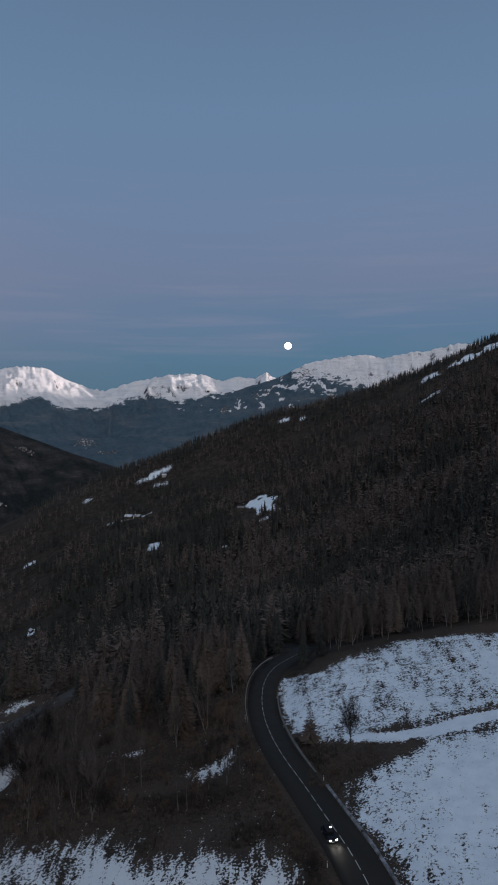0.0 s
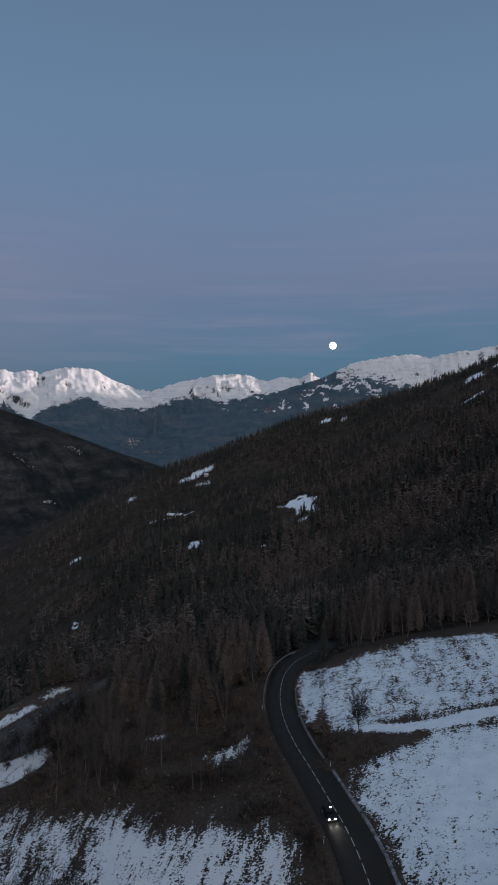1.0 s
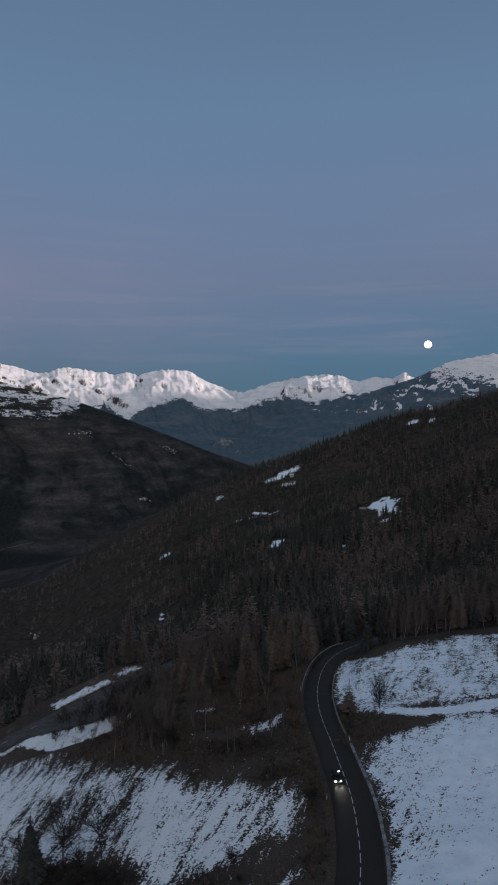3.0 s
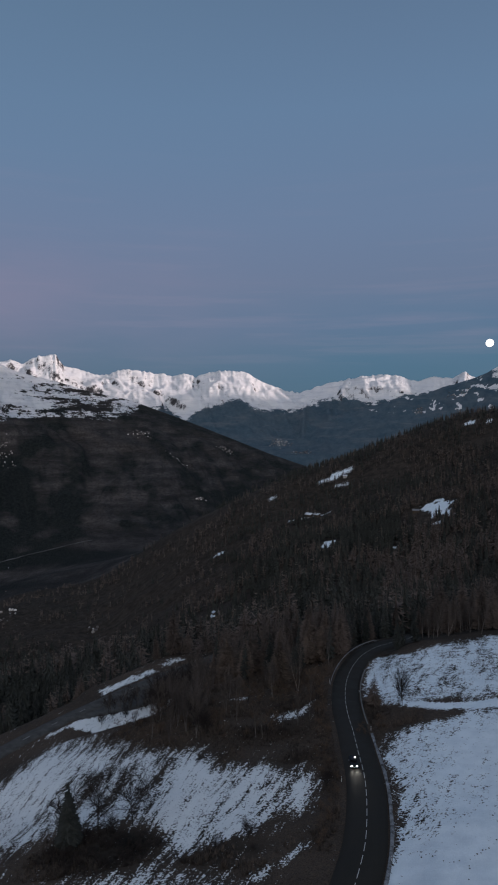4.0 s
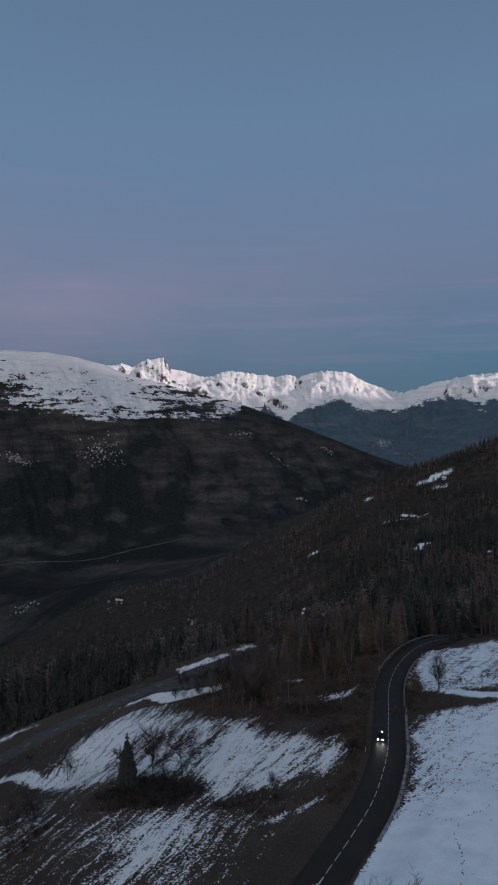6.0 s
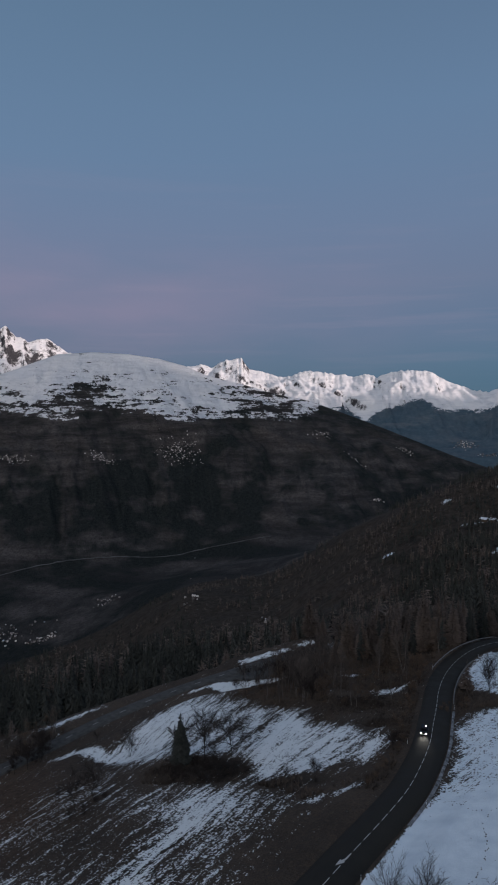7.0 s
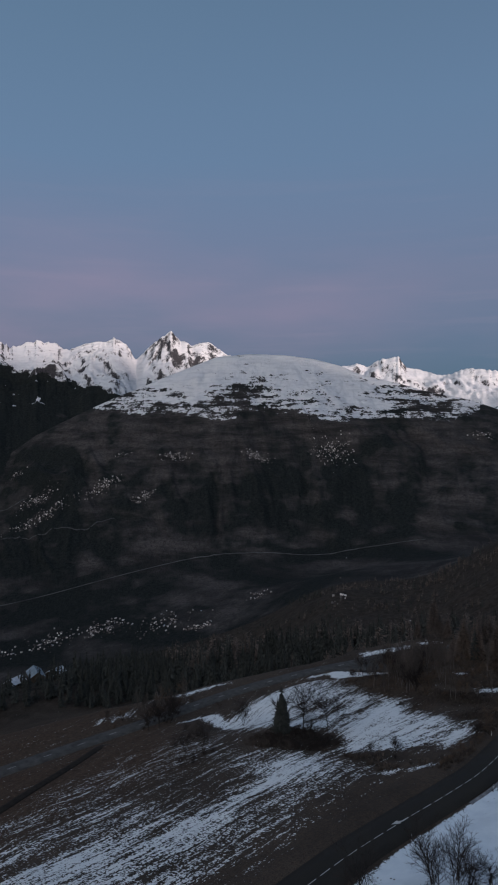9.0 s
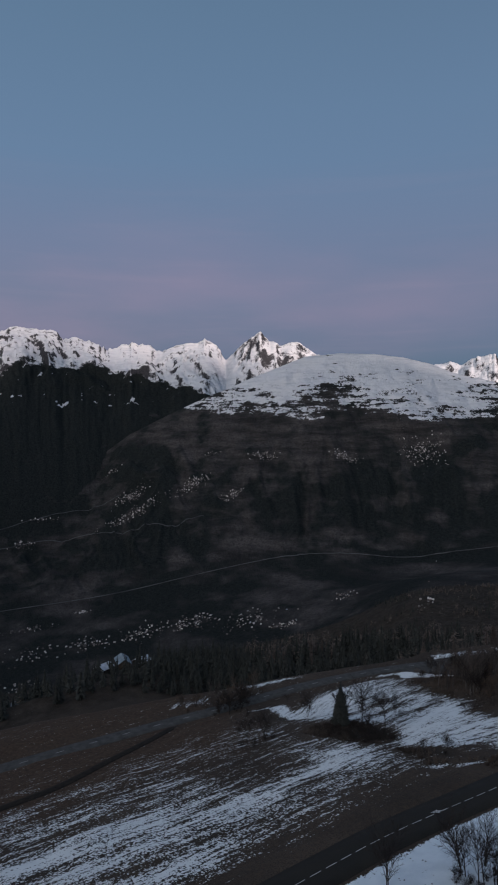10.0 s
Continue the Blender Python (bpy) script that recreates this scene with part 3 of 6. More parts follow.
def inside(x, y, outline, soft):
    """1 inside an outline, 0 outside, with a soft border."""
    p = np.array(outline, float)
    best, odd = np.full(x.shape, 1e9), np.zeros(x.shape, bool)
    for a, b in zip(p, np.roll(p, -1, axis=0)):
        ab = b - a
        u = np.clip(((x - a[0]) * ab[0] + (y - a[1]) * ab[1]) / (ab @ ab), 0, 1)
        best = np.minimum(best, np.hypot(x - a[0] - u * ab[0], y - a[1] - u * ab[1]))
        if a[1] != b[1]:
            cross = ((a[1] > y) != (b[1] > y)) & (x < (b[0] - a[0]) * (y - a[1]) / (b[1] - a[1]) + a[0])
            odd ^= cross
    return np.clip(0.5 + np.where(odd, best, -best) / (2 * soft), 0, 1)


# snow that has stayed on the fields: outline in plan, how much of it is covered, soft border
UPPER_FIELD = [(10, 211), (8, 203), (7.5, 193), (9, 180), (11.5, 168), (16, 160), (26, 154), (40, 147.5), (34, 143), (26, 140.5), (21, 138.5), (19, 128),
               (22.5, 121), (24.6, 113), (26.5, 100), (26.6, 88), (25.8, 75), (24.6, 60), (24.0, 43), (24.4, 25), (25.4, 5), (30, -60), (190, -60), (190, 170), (120, 195),
               (79, 207), (60, 216), (48, 221), (39, 219), (30, 210), (21, 204)]
WEST_FIELD = [(-101, 172), (-82, 160), (-58, 145), (-41, 140), (-30, 137), (-22, 124), (-5, 123.5), (2, 121), (8.5, 111), (8.5, 103), (0, 92.5), (-14, 84),
              (-21, 86), (-22, 95), (-37, 98), (-51, 94), (-60, 88), (-70, 92), (-88, 108), (-92, 130)]
LOW_FIELD = [(-24, -40), (-50, -22), (-56, 5), (-54, 25), (-50, 45), (-47, 66), (-42, 79), (-24, 83), (-8, 83), (-3, 77), (-2, 62), (1, 45), (3, 28), (6, 10), (4, -30)]
PATCHES = [([(-107, 185), (-95, 194), (-85, 202.5), (-76, 216), (-71, 212), (-79, 187), (-90, 181), (-100, 181)], 0.88, 1.2),
           ([(-115, 168), (-108, 186), (-102, 184), (-110, 168)], 0.7, 1.5),
           ([(-104.5, 210), (-96, 229), (-92, 238), (-96, 241), (-101, 233), (-108.5, 214)], 0.76, 1.2),
           ([(-91.5, 244), (-86, 255), (-89, 257), (-95, 247)], 0.68, 1.5),
           ([(-15, 157), (-4, 162.5), (-5, 155), (-11, 151)], 0.66, 2.0),
           ([(-36, 176), (-26, 177.5), (-30, 173)], 0.62, 1.5),
           ([(-116, 104), (-112, 112), (-92, 108), (-68, 104), (-68, 98), (-90, 100)], 0.78, 2.0),
           ([(0, 76), (4, 81), (11, 89.5), (11.5, 87.5), (5, 77.5), (1, 74.5)], 0.62, 1.2),
           ([(-140, 116), (-134, 142), (-130, 146), (-135, 118)], 0.68, 2.0),
           ([(-143, 82), (-138, 98), (-134, 96), (-138, 80)], 0.5, 2.5)]
THICKETS = [([(-50, 84), (-48, 93), (-38, 96.5), (-26, 95), (-20, 88), (-26, 82), (-40, 80)], 3.0), ([(-14, 84), (-6, 90), (3, 88), (-2, 82)], 2.0)]


FIELD_PATH = [(22, 156.5), (34, 153.5), (46, 152.5), (58, 153.5), (80, 156), (120, 160)]


def snow_cover(x, y):
    ribs = fractal(x / 26 + 3, y / 26, 3, 71)
    lanes = fractal(x / 3.2, y / 55, 2, 77)
    upper = 0.715 + 0.05 * smooth(142, 120, y) + 0.20 * smooth(105, 75, y) * smooth(24, 28.5, x + 0.03 * (70 - y)) + 0.20 * smooth(95, 70, y) + 0.22 * ribs + 0.26 * lanes
    d, _ = nearest(x, y, np.column_stack([FIELD_PATH, np.zeros(len(FIELD_PATH))]))
    d = d + fractal(x / 9, y / 9, 2, 79) * 2.2
    # turf shows on the banks of the path, the path itself is white
    upper = upper - 0.30 * smooth(0, 18, x - 20) * (smooth(-8.5, -5, d) * (1 - smooth(-3.4, -2.2, d)) + 0.7 * smooth(2.2, 3.6, d) * (1 - smooth(4.5, 9, d)))
    upper = np.where(np.abs(d) < 2.4, np.maximum(upper, 0.90), upper)
    upper = upper - 0.22 * inside(x, y, [(8, 200), (10, 212), (40, 222), (60, 218), (38, 208), (20, 200), (12, 190)], 5)
    upper = upper - 0.06 * inside(x, y, [(22, 24), (22, 120), (28, 120), (29, 70), (28, 24)], 2.0)
    cover = upper * inside(x, y, UPPER_FIELD, 2.5)
    west = inside(x, y, WEST_FIELD, 5.0) * (0.64 + 0.28 * ribs + 0.5 * fractal(x / 4.6 + 0.12 * y / 4.6, y / 55, 2, 73))
    west = np.minimum(west, 0.80)
    low = inside(x, y, LOW_FIELD, 9.0) * (0.50 + 0.6 * fractal(x / 9, y / 50, 3, 75) + 0.25 * fractal(x / 25, y / 25, 2, 78))
    low = np.maximum(low, 0.40 * inside(x, y, [(-30, -60), (-52, 0), (-50, 60), (-60, 96), (-70, 60), (-75, -60)], 14) * (1 + fractal(x / 6, y / 40, 3, 76)))
    cover = np.maximum(cover, np.maximum(west, low))
    for outline, most, soft in PATCHES:
        cover = np.maximum(cover, most * inside(x, y, outline, soft))
    for outline, soft in THICKETS:
        cover = cover * (1 - inside(x, y, outline, soft))
    return cover


# glades in the wood: centre, half width, half depth, how much snow lies in them
GLADES = [(18, 956, 24, 72, 0.98), (4, 925, 36, 70, 0.0), (-130, 900, 13, 28, 0.85), (-122, 880, 18, 24, 0.0), (-205, 1111, 30, 18, 0.7), (-170, 1118, 24, 24, 0.0),
          (-205, 1270, 26, 6, 0.85), (-168, 1290, 28, 6, 0.85), (-165, 1240, 16, 8, 0.5), (-158, 1262, 26, 22, 0.0), (-305, 1226, 12, 8, 0.7), (-354, 1060, 17, 7, 0.85),
          (-335, 1072, 40, 16, 0.0), (-251, 745, 7, 6, 0.9), (68, 1315, 18, 10, 0.85), (108, 1294, 10, 7, 0.8), (445, 1235, 70, 24, 0.97), (340, 1215, 30, 16, 0.7), (300, 1070, 26, 10, 0.6),
          (-30, 800, 8, 10, 0.8), (-30, 790, 12, 18, 0.0), (122, 545, 4, 3, 0.9), (-480, 1262, 70, 26, 0.0), (-500, 1045, 95, 34, 0.0), (-340, 950, 75, 24, 0.0), (-290, 905, 50, 18, 0.0), (-570, 1300, 60, 30, 0.0), (-610, 960, 80, 36, 0.0), (-430, 1010, 70, 20, 0.0), (-480, 900, 80, 16, 0.0), (-260, 705, 40, 12, 0.0)]


def clearing(x, y):
    """How open the wood is at a place, and how much snow lies there."""
    open_here, white = np.zeros(x.shape), np.zeros(x.shape)
    wob = 0.82 + 1.0 * fractal(x / 20, y / 20, 3, 83)
    for cx, cy, wide, deep, snow in GLADES:
        d = np.hypot((x - cx) / wide, (y - cy) / deep) / wob
        k = 1 - smooth(0.85, 1.15, d)
        white = np.maximum(white, snow * k)
        open_here = np.maximum(open_here, 1 - smooth(1.0, 1.35, d))
    return open_here, white


OPEN_SLOPE = [(-900, 1500), (-450, 1300), (-360, 1080), (-290, 830), (-330, 760), (-480, 820), (-700, 900), (-900, 1100)]


def wooded(x, y):
    """How thickly trees stand at a place, 0 to 1."""
    dx, dy = x - HUB[0], y - HUB[1]
    r, az = np.hypot(dx, dy), np.degrees(np.arctan2(dx, dy))
    # the wood's near edge: behind the fields in the east, below the lower road in the west
    edge = np.interp(az, [-85, -70, -62, -54, -44, -36, -33, -23.5, -22, -20, -15, -10, -4, 0, 6, 14, 30],
                     [400, 400, 390, 350, 330, 305, 318, 322, 268, 250, 232, 240, 250, 254, 254, 246, 242])
    k = smooth(edge - 6, edge + 10, r)
    k *= 1 - smooth(1480, 1620, r)
    west = smooth(-24, -40, az)
    holes = fractal(x / 130, y / 130, 3, 91)
    k *= 1 - 0.78 * west * smooth(420, 560, r) * smooth(-0.22, 0.12, holes)
    k *= 1 - 0.85 * smooth(-9, -22, az) * smooth(480, 680, r) * smooth(-0.12, 0.16, holes)
    k *= 1 - 0.72 * smooth(-60.5, -63.5, az)
    k *= 1 - 0.45 * smooth(-17, -23, az) * smooth(640, 860, r) * smooth(-0.25, 0.0, fractal(x / 150, y / 60, 3, 93))
    k *= 1 - 0.92 * smooth(-59, -60.5, az) * smooth(-70, -68.5, az) * smooth(485, 500, r) * (1 - smooth(565, 590, r))
    k *= 1 - 0.9 * smooth(-0.0, 0.3, fractal(x / 95, y / 95, 2, 97) - 0.16) * smooth(600, 800, r)
    k *= 1 - 0.5 * inside(x, y, OPEN_SLOPE, 30) * smooth(-0.12, 0.10, fractal(x / 90, y / 45, 2, 92))
    k *= 0.55 + 0.45 * smooth(-0.36, -0.10, fractal(x / 26, y / 26, 2, 98))
    return k * (1 - clearing(x, y)[0])


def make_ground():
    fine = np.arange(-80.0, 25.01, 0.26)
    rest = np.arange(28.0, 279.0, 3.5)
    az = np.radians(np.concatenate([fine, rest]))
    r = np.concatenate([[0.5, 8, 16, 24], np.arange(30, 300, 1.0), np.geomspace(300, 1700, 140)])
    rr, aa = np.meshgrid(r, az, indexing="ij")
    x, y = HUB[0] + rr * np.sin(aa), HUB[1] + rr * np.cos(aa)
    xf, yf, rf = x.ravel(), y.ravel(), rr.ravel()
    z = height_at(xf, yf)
    z -= smooth(1560, 1700, rf) * 6
    near = rf < 330
    snow, meadow, streaks = np.zeros(xf.shape), np.zeros(xf.shape), np.zeros(xf.shape)
    snow[near] = snow_cover(xf[near], yf[near])
    for line, keep in ((MAIN_LINE, 4.6), (LOWER_LINE, 4.5), (TRACK_LINE, 2.2)):
        d, _ = nearest(xf[near], yf[near], line)
        snow[near] *= smooth(keep - 0.4, keep + 0.8, np.abs(d))
    snow = np.maximum(snow, np.where(near, 0, clearing(xf, yf)[1]))
    streaks[near] = smooth(14, 6, xf[near])
    meadow[near] = np.maximum(inside(xf[near], yf[near], [(-60, -60), (-48, 0), (-56, 60), (-75, 80), (-118, 95), (-122, -60)], 12),
                              inside(xf[near], yf[near], [(-137, -60), (-135, 90), (-150, 110), (-185, 60), (-180, -60)], 10))
    meadow = np.maximum(meadow, np.where(near, 0, clearing(xf, yf)[0]))
    meadow = np.maximum(meadow, 0.4 * inside(xf, yf, OPEN_SLOPE, 30) * smooth(0.0, 0.3, fractal(xf / 120, yf / 40, 3, 94)))
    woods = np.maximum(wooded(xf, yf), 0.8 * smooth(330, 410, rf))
    up = np.maximum(yf - 100, -20)              # the lines along the slope fan out uphill
    lane = (xf - 0.10 * up) / (1 + 0.00525 * np.minimum(up, 90))
    for outline, soft in THICKETS:
        woods[near] = np.maximum(woods[near], inside(xf[near], yf[near], outline, soft))
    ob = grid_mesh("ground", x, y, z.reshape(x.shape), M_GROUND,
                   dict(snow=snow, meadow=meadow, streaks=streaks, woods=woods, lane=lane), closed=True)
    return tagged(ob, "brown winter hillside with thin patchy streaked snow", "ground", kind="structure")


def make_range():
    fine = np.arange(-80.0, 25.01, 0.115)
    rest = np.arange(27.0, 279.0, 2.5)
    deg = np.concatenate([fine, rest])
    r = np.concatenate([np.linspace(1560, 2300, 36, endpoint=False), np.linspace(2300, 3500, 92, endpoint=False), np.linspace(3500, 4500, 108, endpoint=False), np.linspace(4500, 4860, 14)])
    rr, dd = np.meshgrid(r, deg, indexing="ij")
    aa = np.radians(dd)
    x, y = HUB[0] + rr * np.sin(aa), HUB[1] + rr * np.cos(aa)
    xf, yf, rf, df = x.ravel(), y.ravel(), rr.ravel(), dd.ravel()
    z = height_at(xf, yf)
    sight = (z - 82) / rf                       # tangent of the height above the flight's level
    far, spur, dome = ranges(np.where(df > 262, df - 360, df), rf, np.full(xf.shape, -400.0))
    on_far, on_spur = (far > dome) & (far > spur) & (rf > 2600), (spur > dome) & (spur >= far) & (rf > 3300)
    on_dome = ~(on_far | on_spur)
    line = np.where(on_far, along(df, FAR_SNOW), np.where(on_spur, along(df, SPUR_SNOW), along(df, DOME_SNOW)))
    patchy = fractal(xf / 240, yf / 240, 4, 13)
    arc = df * 78.5
    fingers = fractal(arc / 130, rf / 500, 4, 15)
    snow = 0.5 + (sight - line) * np.where(on_dome, 13, 46) + patchy * np.where(on_far, 0.30, 0.6) + fingers * np.where(on_dome, 0.2, 0.45 + 0.6 * smooth(-58, -61, df))
    snow = snow - 1.2 * np.where(on_dome, smooth(-0.012, -0.034, sight - line), smooth(-0.010, -0.022, sight - line))
    snow = np.clip(snow, 0, 1.7) * smooth(2900, 3150, rf)
    # ski runs and hamlets' fields on the wooded spur, bare patches low on the wooded western range
    runs = smooth(0.18, 0.26, fractal(arc / 46 + rf / 70, rf / 34, 3, 19)) * on_spur * smooth(-9, -5, df) * smooth(0.004, 0.014, sight)
    runs = np.maximum(runs, smooth(0.16, 0.24, fractal(arc / 48, rf / 26, 3, 23) - 0.25) * on_far * smooth(-57, -59, df) * smooth(0.012, 0.02, sight))
    snow = np.maximum(snow, runs * 0.66)
    draws = fractal(arc / 330, rf / 1300, 4, 33, 0.55, True)
    gully = fractal(arc / 150 + rf / 420 + patchy * 0.5, rf / 1100, 3, 35, 0.5, True)
    woods = 0.66 - draws * 0.75 - gully * 0.55 + fractal(xf / 300, yf / 300, 3, 17) * 0.45 + fractal(xf / 90, yf / 90, 4, 18) * 1.1
    woods = woods + 0.34 * smooth(-0.05, -0.10, sight) * smooth(2300, 2500, rf) - 0.46 * smooth(-0.06, -0.02, sight)
    woods = np.where(rf < 2350, 0.50 + 1.6 * fractal(xf / 210, yf / 120, 4, 18), woods)
    woods = np.maximum(woods, 0.55 * on_dome * smooth(3150, 3300, rf) * smooth(-32, -28, df))
    woods = np.where(on_far | on_spur, 1.3, woods)
    # how much of the painted haze colour the far range and spur take
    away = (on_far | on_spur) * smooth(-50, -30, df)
    crest = smooth(4180, 4400, rf)
    crags = np.where(on_far, 0.06 + 0.46 * crest + 0.08 * smooth(-50, -57, df) + 0.30 * smooth(-65.5, -68.5, df), np.where(on_spur, 0.25, -0.4))
    crags = crags - 0.14 * smooth(-42, -38, df) - 0.10 * smooth(-18, -14, df) - 1.3 * np.exp(-((df + 56.7) / 0.8) ** 2)
    broken = np.where(on_dome, 1.5, np.where(on_spur, 1.1, 0.50)) * smooth(0.02, 0.3, snow)
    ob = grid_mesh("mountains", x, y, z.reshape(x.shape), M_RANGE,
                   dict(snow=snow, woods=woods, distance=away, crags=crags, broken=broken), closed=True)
    return tagged(ob, "snow-capped alpine range above a dark wooded valley", "mountains", kind="structure")


make_ground()
make_range()


def ribbon(name, points, half, mat, lift, step=2.0, crown=0.06, skirt=0.5, offset=0.0, follow=False):
    """A road bed laid along a line, with a cambered top and turned-down edges."""
    line = polyline(road_line(points, 3.0), step)
    if follow:
        line[:, 2] = height_at(line[:, 0], line[:, 1])
    t = np.gradient(line[:, :2], axis=0)
    t /= np.linalg.norm(t, axis=1)[:, None]
    side = np.stack([t[:, 1], -t[:, 0]], axis=1)
    marks = [(-half - 0.15, -skirt), (-half, -0.03), (-half * 0.5, crown * 0.6), (0, crown), (half * 0.5, crown * 0.6), (half, -0.03), (half + 0.15, -skirt)]
    verts = []
    for p, s in zip(line, side):
        for o, dz in marks:
            verts.append((p[0] + s[0] * (o + offset), p[1] + s[1] * (o + offset), p[2] + dz + lift))
    k = len(marks)
    faces = [(i * k + j, i * k + j + 1, (i + 1) * k + j + 1, (i + 1) * k + j) for i in range(len(line) - 1) for j in range(k - 1)]
    return mesh_object(name, verts, faces, mat, smooth_shade=True)


road = tagged(ribbon("road", MAIN_ROAD, 4.15, M_ASPHALT, 0.22), "dark asphalt mountain road with a broken centre line", "road", kind="structure")


def make_lay_by():
    """Asphalt that widens the lower road on its uphill side."""
    line = polyline(road_line(LOWER_ROAD, 3.0), 3.0)
    line = line[(line[:, 1] > 184) & (line[:, 1] < 247)]
    outer = polyline([(-106.5, 186), (-95, 194.5), (-86.5, 202), (-79, 215), (-75.5, 229), (-79, 247)], 1.0)
    pick = outer[np.linspace(0, len(outer) - 1, len(line)).astype(int)]
    verts, k = [], 6
    for p, q in zip(line, pick):
        for j in range(k):
            u = j / (k - 1)
            verts.append((p[0] + (q[0] - p[0]) * u, p[1] + (q[1] - p[1]) * u, p[2] + 0.12))
        verts.append((q[0] + 0.2, q[1] - 0.1, p[2] - 0.7))
    k += 1
    faces = [(i * k + j, i * k + j + 1, (i + 1) * k + j + 1, (i + 1) * k + j) for i in range(len(line) - 1) for j in range(k - 1)]
    return tagged(mesh_object("lay_by", verts, faces, M_WORN_ASPHALT, smooth_shade=True), "dark asphalt lay-by beside the lower road", "lay-by", kind="structure")


make_lay_by()
low_road = tagged(ribbon("road_lower", LOWER_ROAD, 3.5, M_WORN_ASPHALT, 0.2), "grey asphalt road lower on the slope", "road", kind="structure")
track = tagged(ribbon("farm_track", FARM_TRACK, 1.35, M_TRACK, 0.10, follow=True), "narrow gravel farm track across brown meadow", "track", kind="structure")

# ---- the wood on the slope ----
def conifer_batch(x, y, z, h, w, sprays, rng, airy):
    """Many conifers in one mesh: drooping sprays of twigs round a slim core. Returns vertices, triangles and tones."""
    n = len(x)
    t = np.clip((1 - rng.random((n, sprays)) ** 0.68) * 0.93 + 0.06, 0.06, 0.98)
    a = rng.uniform(0, 6.283, (n, sprays))
    shape = (1 - t) ** (0.58 if airy else 0.74) * np.minimum(1, 0.55 + t * 2.4)
    reach = w[:, None] * (shape + 0.04) * rng.uniform(0.55, 1.12, (n, sprays))
    lean = rng.uniform(0.85, 1.15, (n, 1)) + 0.3 * np.sin(a + rng.uniform(0, 6.283, (n, 1)))      # crowns are lopsided
    reach = reach * lean
    half = w[:, None] * rng.uniform(0.045, 0.11, (n, sprays)) * (1.25 - t) * math.sqrt(90 / sprays) * (1.25 if airy else 1.7) + 0.05
    fall = reach * (rng.uniform(-0.42, 0.22, (n, sprays)) if airy else rng.uniform(0.05, 0.55, (n, sprays)))
    c, s, zz = np.cos(a), np.sin(a), z[:, None] + t * h[:, None]
    px, py = np.broadcast_to(x[:, None], t.shape), np.broadcast_to(y[:, None], t.shape)
    inner = np.stack([px + c * reach * 0.1, py + s * reach * 0.1, zz + 0.03 * h[:, None]], axis=-1)
    lift = rng.uniform(-0.8, 0.8, (n, sprays)) * half
    one = np.stack([px + c * reach - s * half, py + s * reach + c * half, zz - fall + lift], axis=-1)
    two = np.stack([px + c * reach * 0.8 + s * half, py + s * reach * 0.8 - c * half, zz - fall * 0.8 - lift], axis=-1)
    core = []
    far_off = sprays < 60                # farther trees show as plain cones
    wide = w * (0.22 if airy else 0.60 if far_off else 0.46)
    for k in range(3):
        u, v = 2.094 * k, 2.094 * (k + 1)
        core.append(np.stack([np.stack([x + wide * math.cos(u), y + wide * math.sin(u), z + h * 0.10], axis=-1),
                              np.stack([x + wide * math.cos(v), y + wide * math.sin(v), z + h * 0.10], axis=-1),
                              np.stack([x, y, z + h * 0.94], axis=-1)], axis=1))
    verts = np.concatenate([np.stack([inner, one, two], axis=2).reshape(n, sprays * 3, 3)] + core, axis=1)
    # the core takes a darker tone than the sprays round it
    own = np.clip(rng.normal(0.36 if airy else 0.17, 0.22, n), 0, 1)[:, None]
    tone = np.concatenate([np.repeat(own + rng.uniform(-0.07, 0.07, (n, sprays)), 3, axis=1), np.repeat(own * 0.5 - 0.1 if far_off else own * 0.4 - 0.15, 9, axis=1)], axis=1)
    return verts.reshape(-1, 3), np.arange(n * (sprays + 3) * 3).reshape(-1, 3), tone.ravel()


def tri_mesh(name, verts, tris, mat, tone=None):
    me = bpy.data.meshes.new(name)
    me.vertices.add(len(verts))
    me.vertices.foreach_set("co", verts.astype(np.float32).ravel())
    me.loops.add(tris.size)
    me.loops.foreach_set("vertex_index", tris.astype(np.int32).ravel())
    me.polygons.add(len(tris))
    me.polygons.foreach_set("loop_start", np.arange(0, tris.size, 3, dtype=np.int32))
    me.polygons.foreach_set("loop_total", np.full(len(tris), 3, dtype=np.int32))
    me.update(calc_edges=True)
    if tone is not None:
        me.attributes.new("tone", "FLOAT", "POINT").data.foreach_set("value", tone.astype(np.float32))
    me.materials.append(mat)
    return new(name, me)


def scatter(rng, az0, az1, r0, r1, spacing):
    n = int(math.radians(az1 - az0) / 2 * (r1**2 - r0**2) / spacing**2)
    r = np.sqrt(rng.uniform(r0**2, r1**2, n))
    a = np.radians(rng.uniform(az0, az1, n))
    return HUB[0] + r * np.sin(a), HUB[1] + r * np.cos(a)


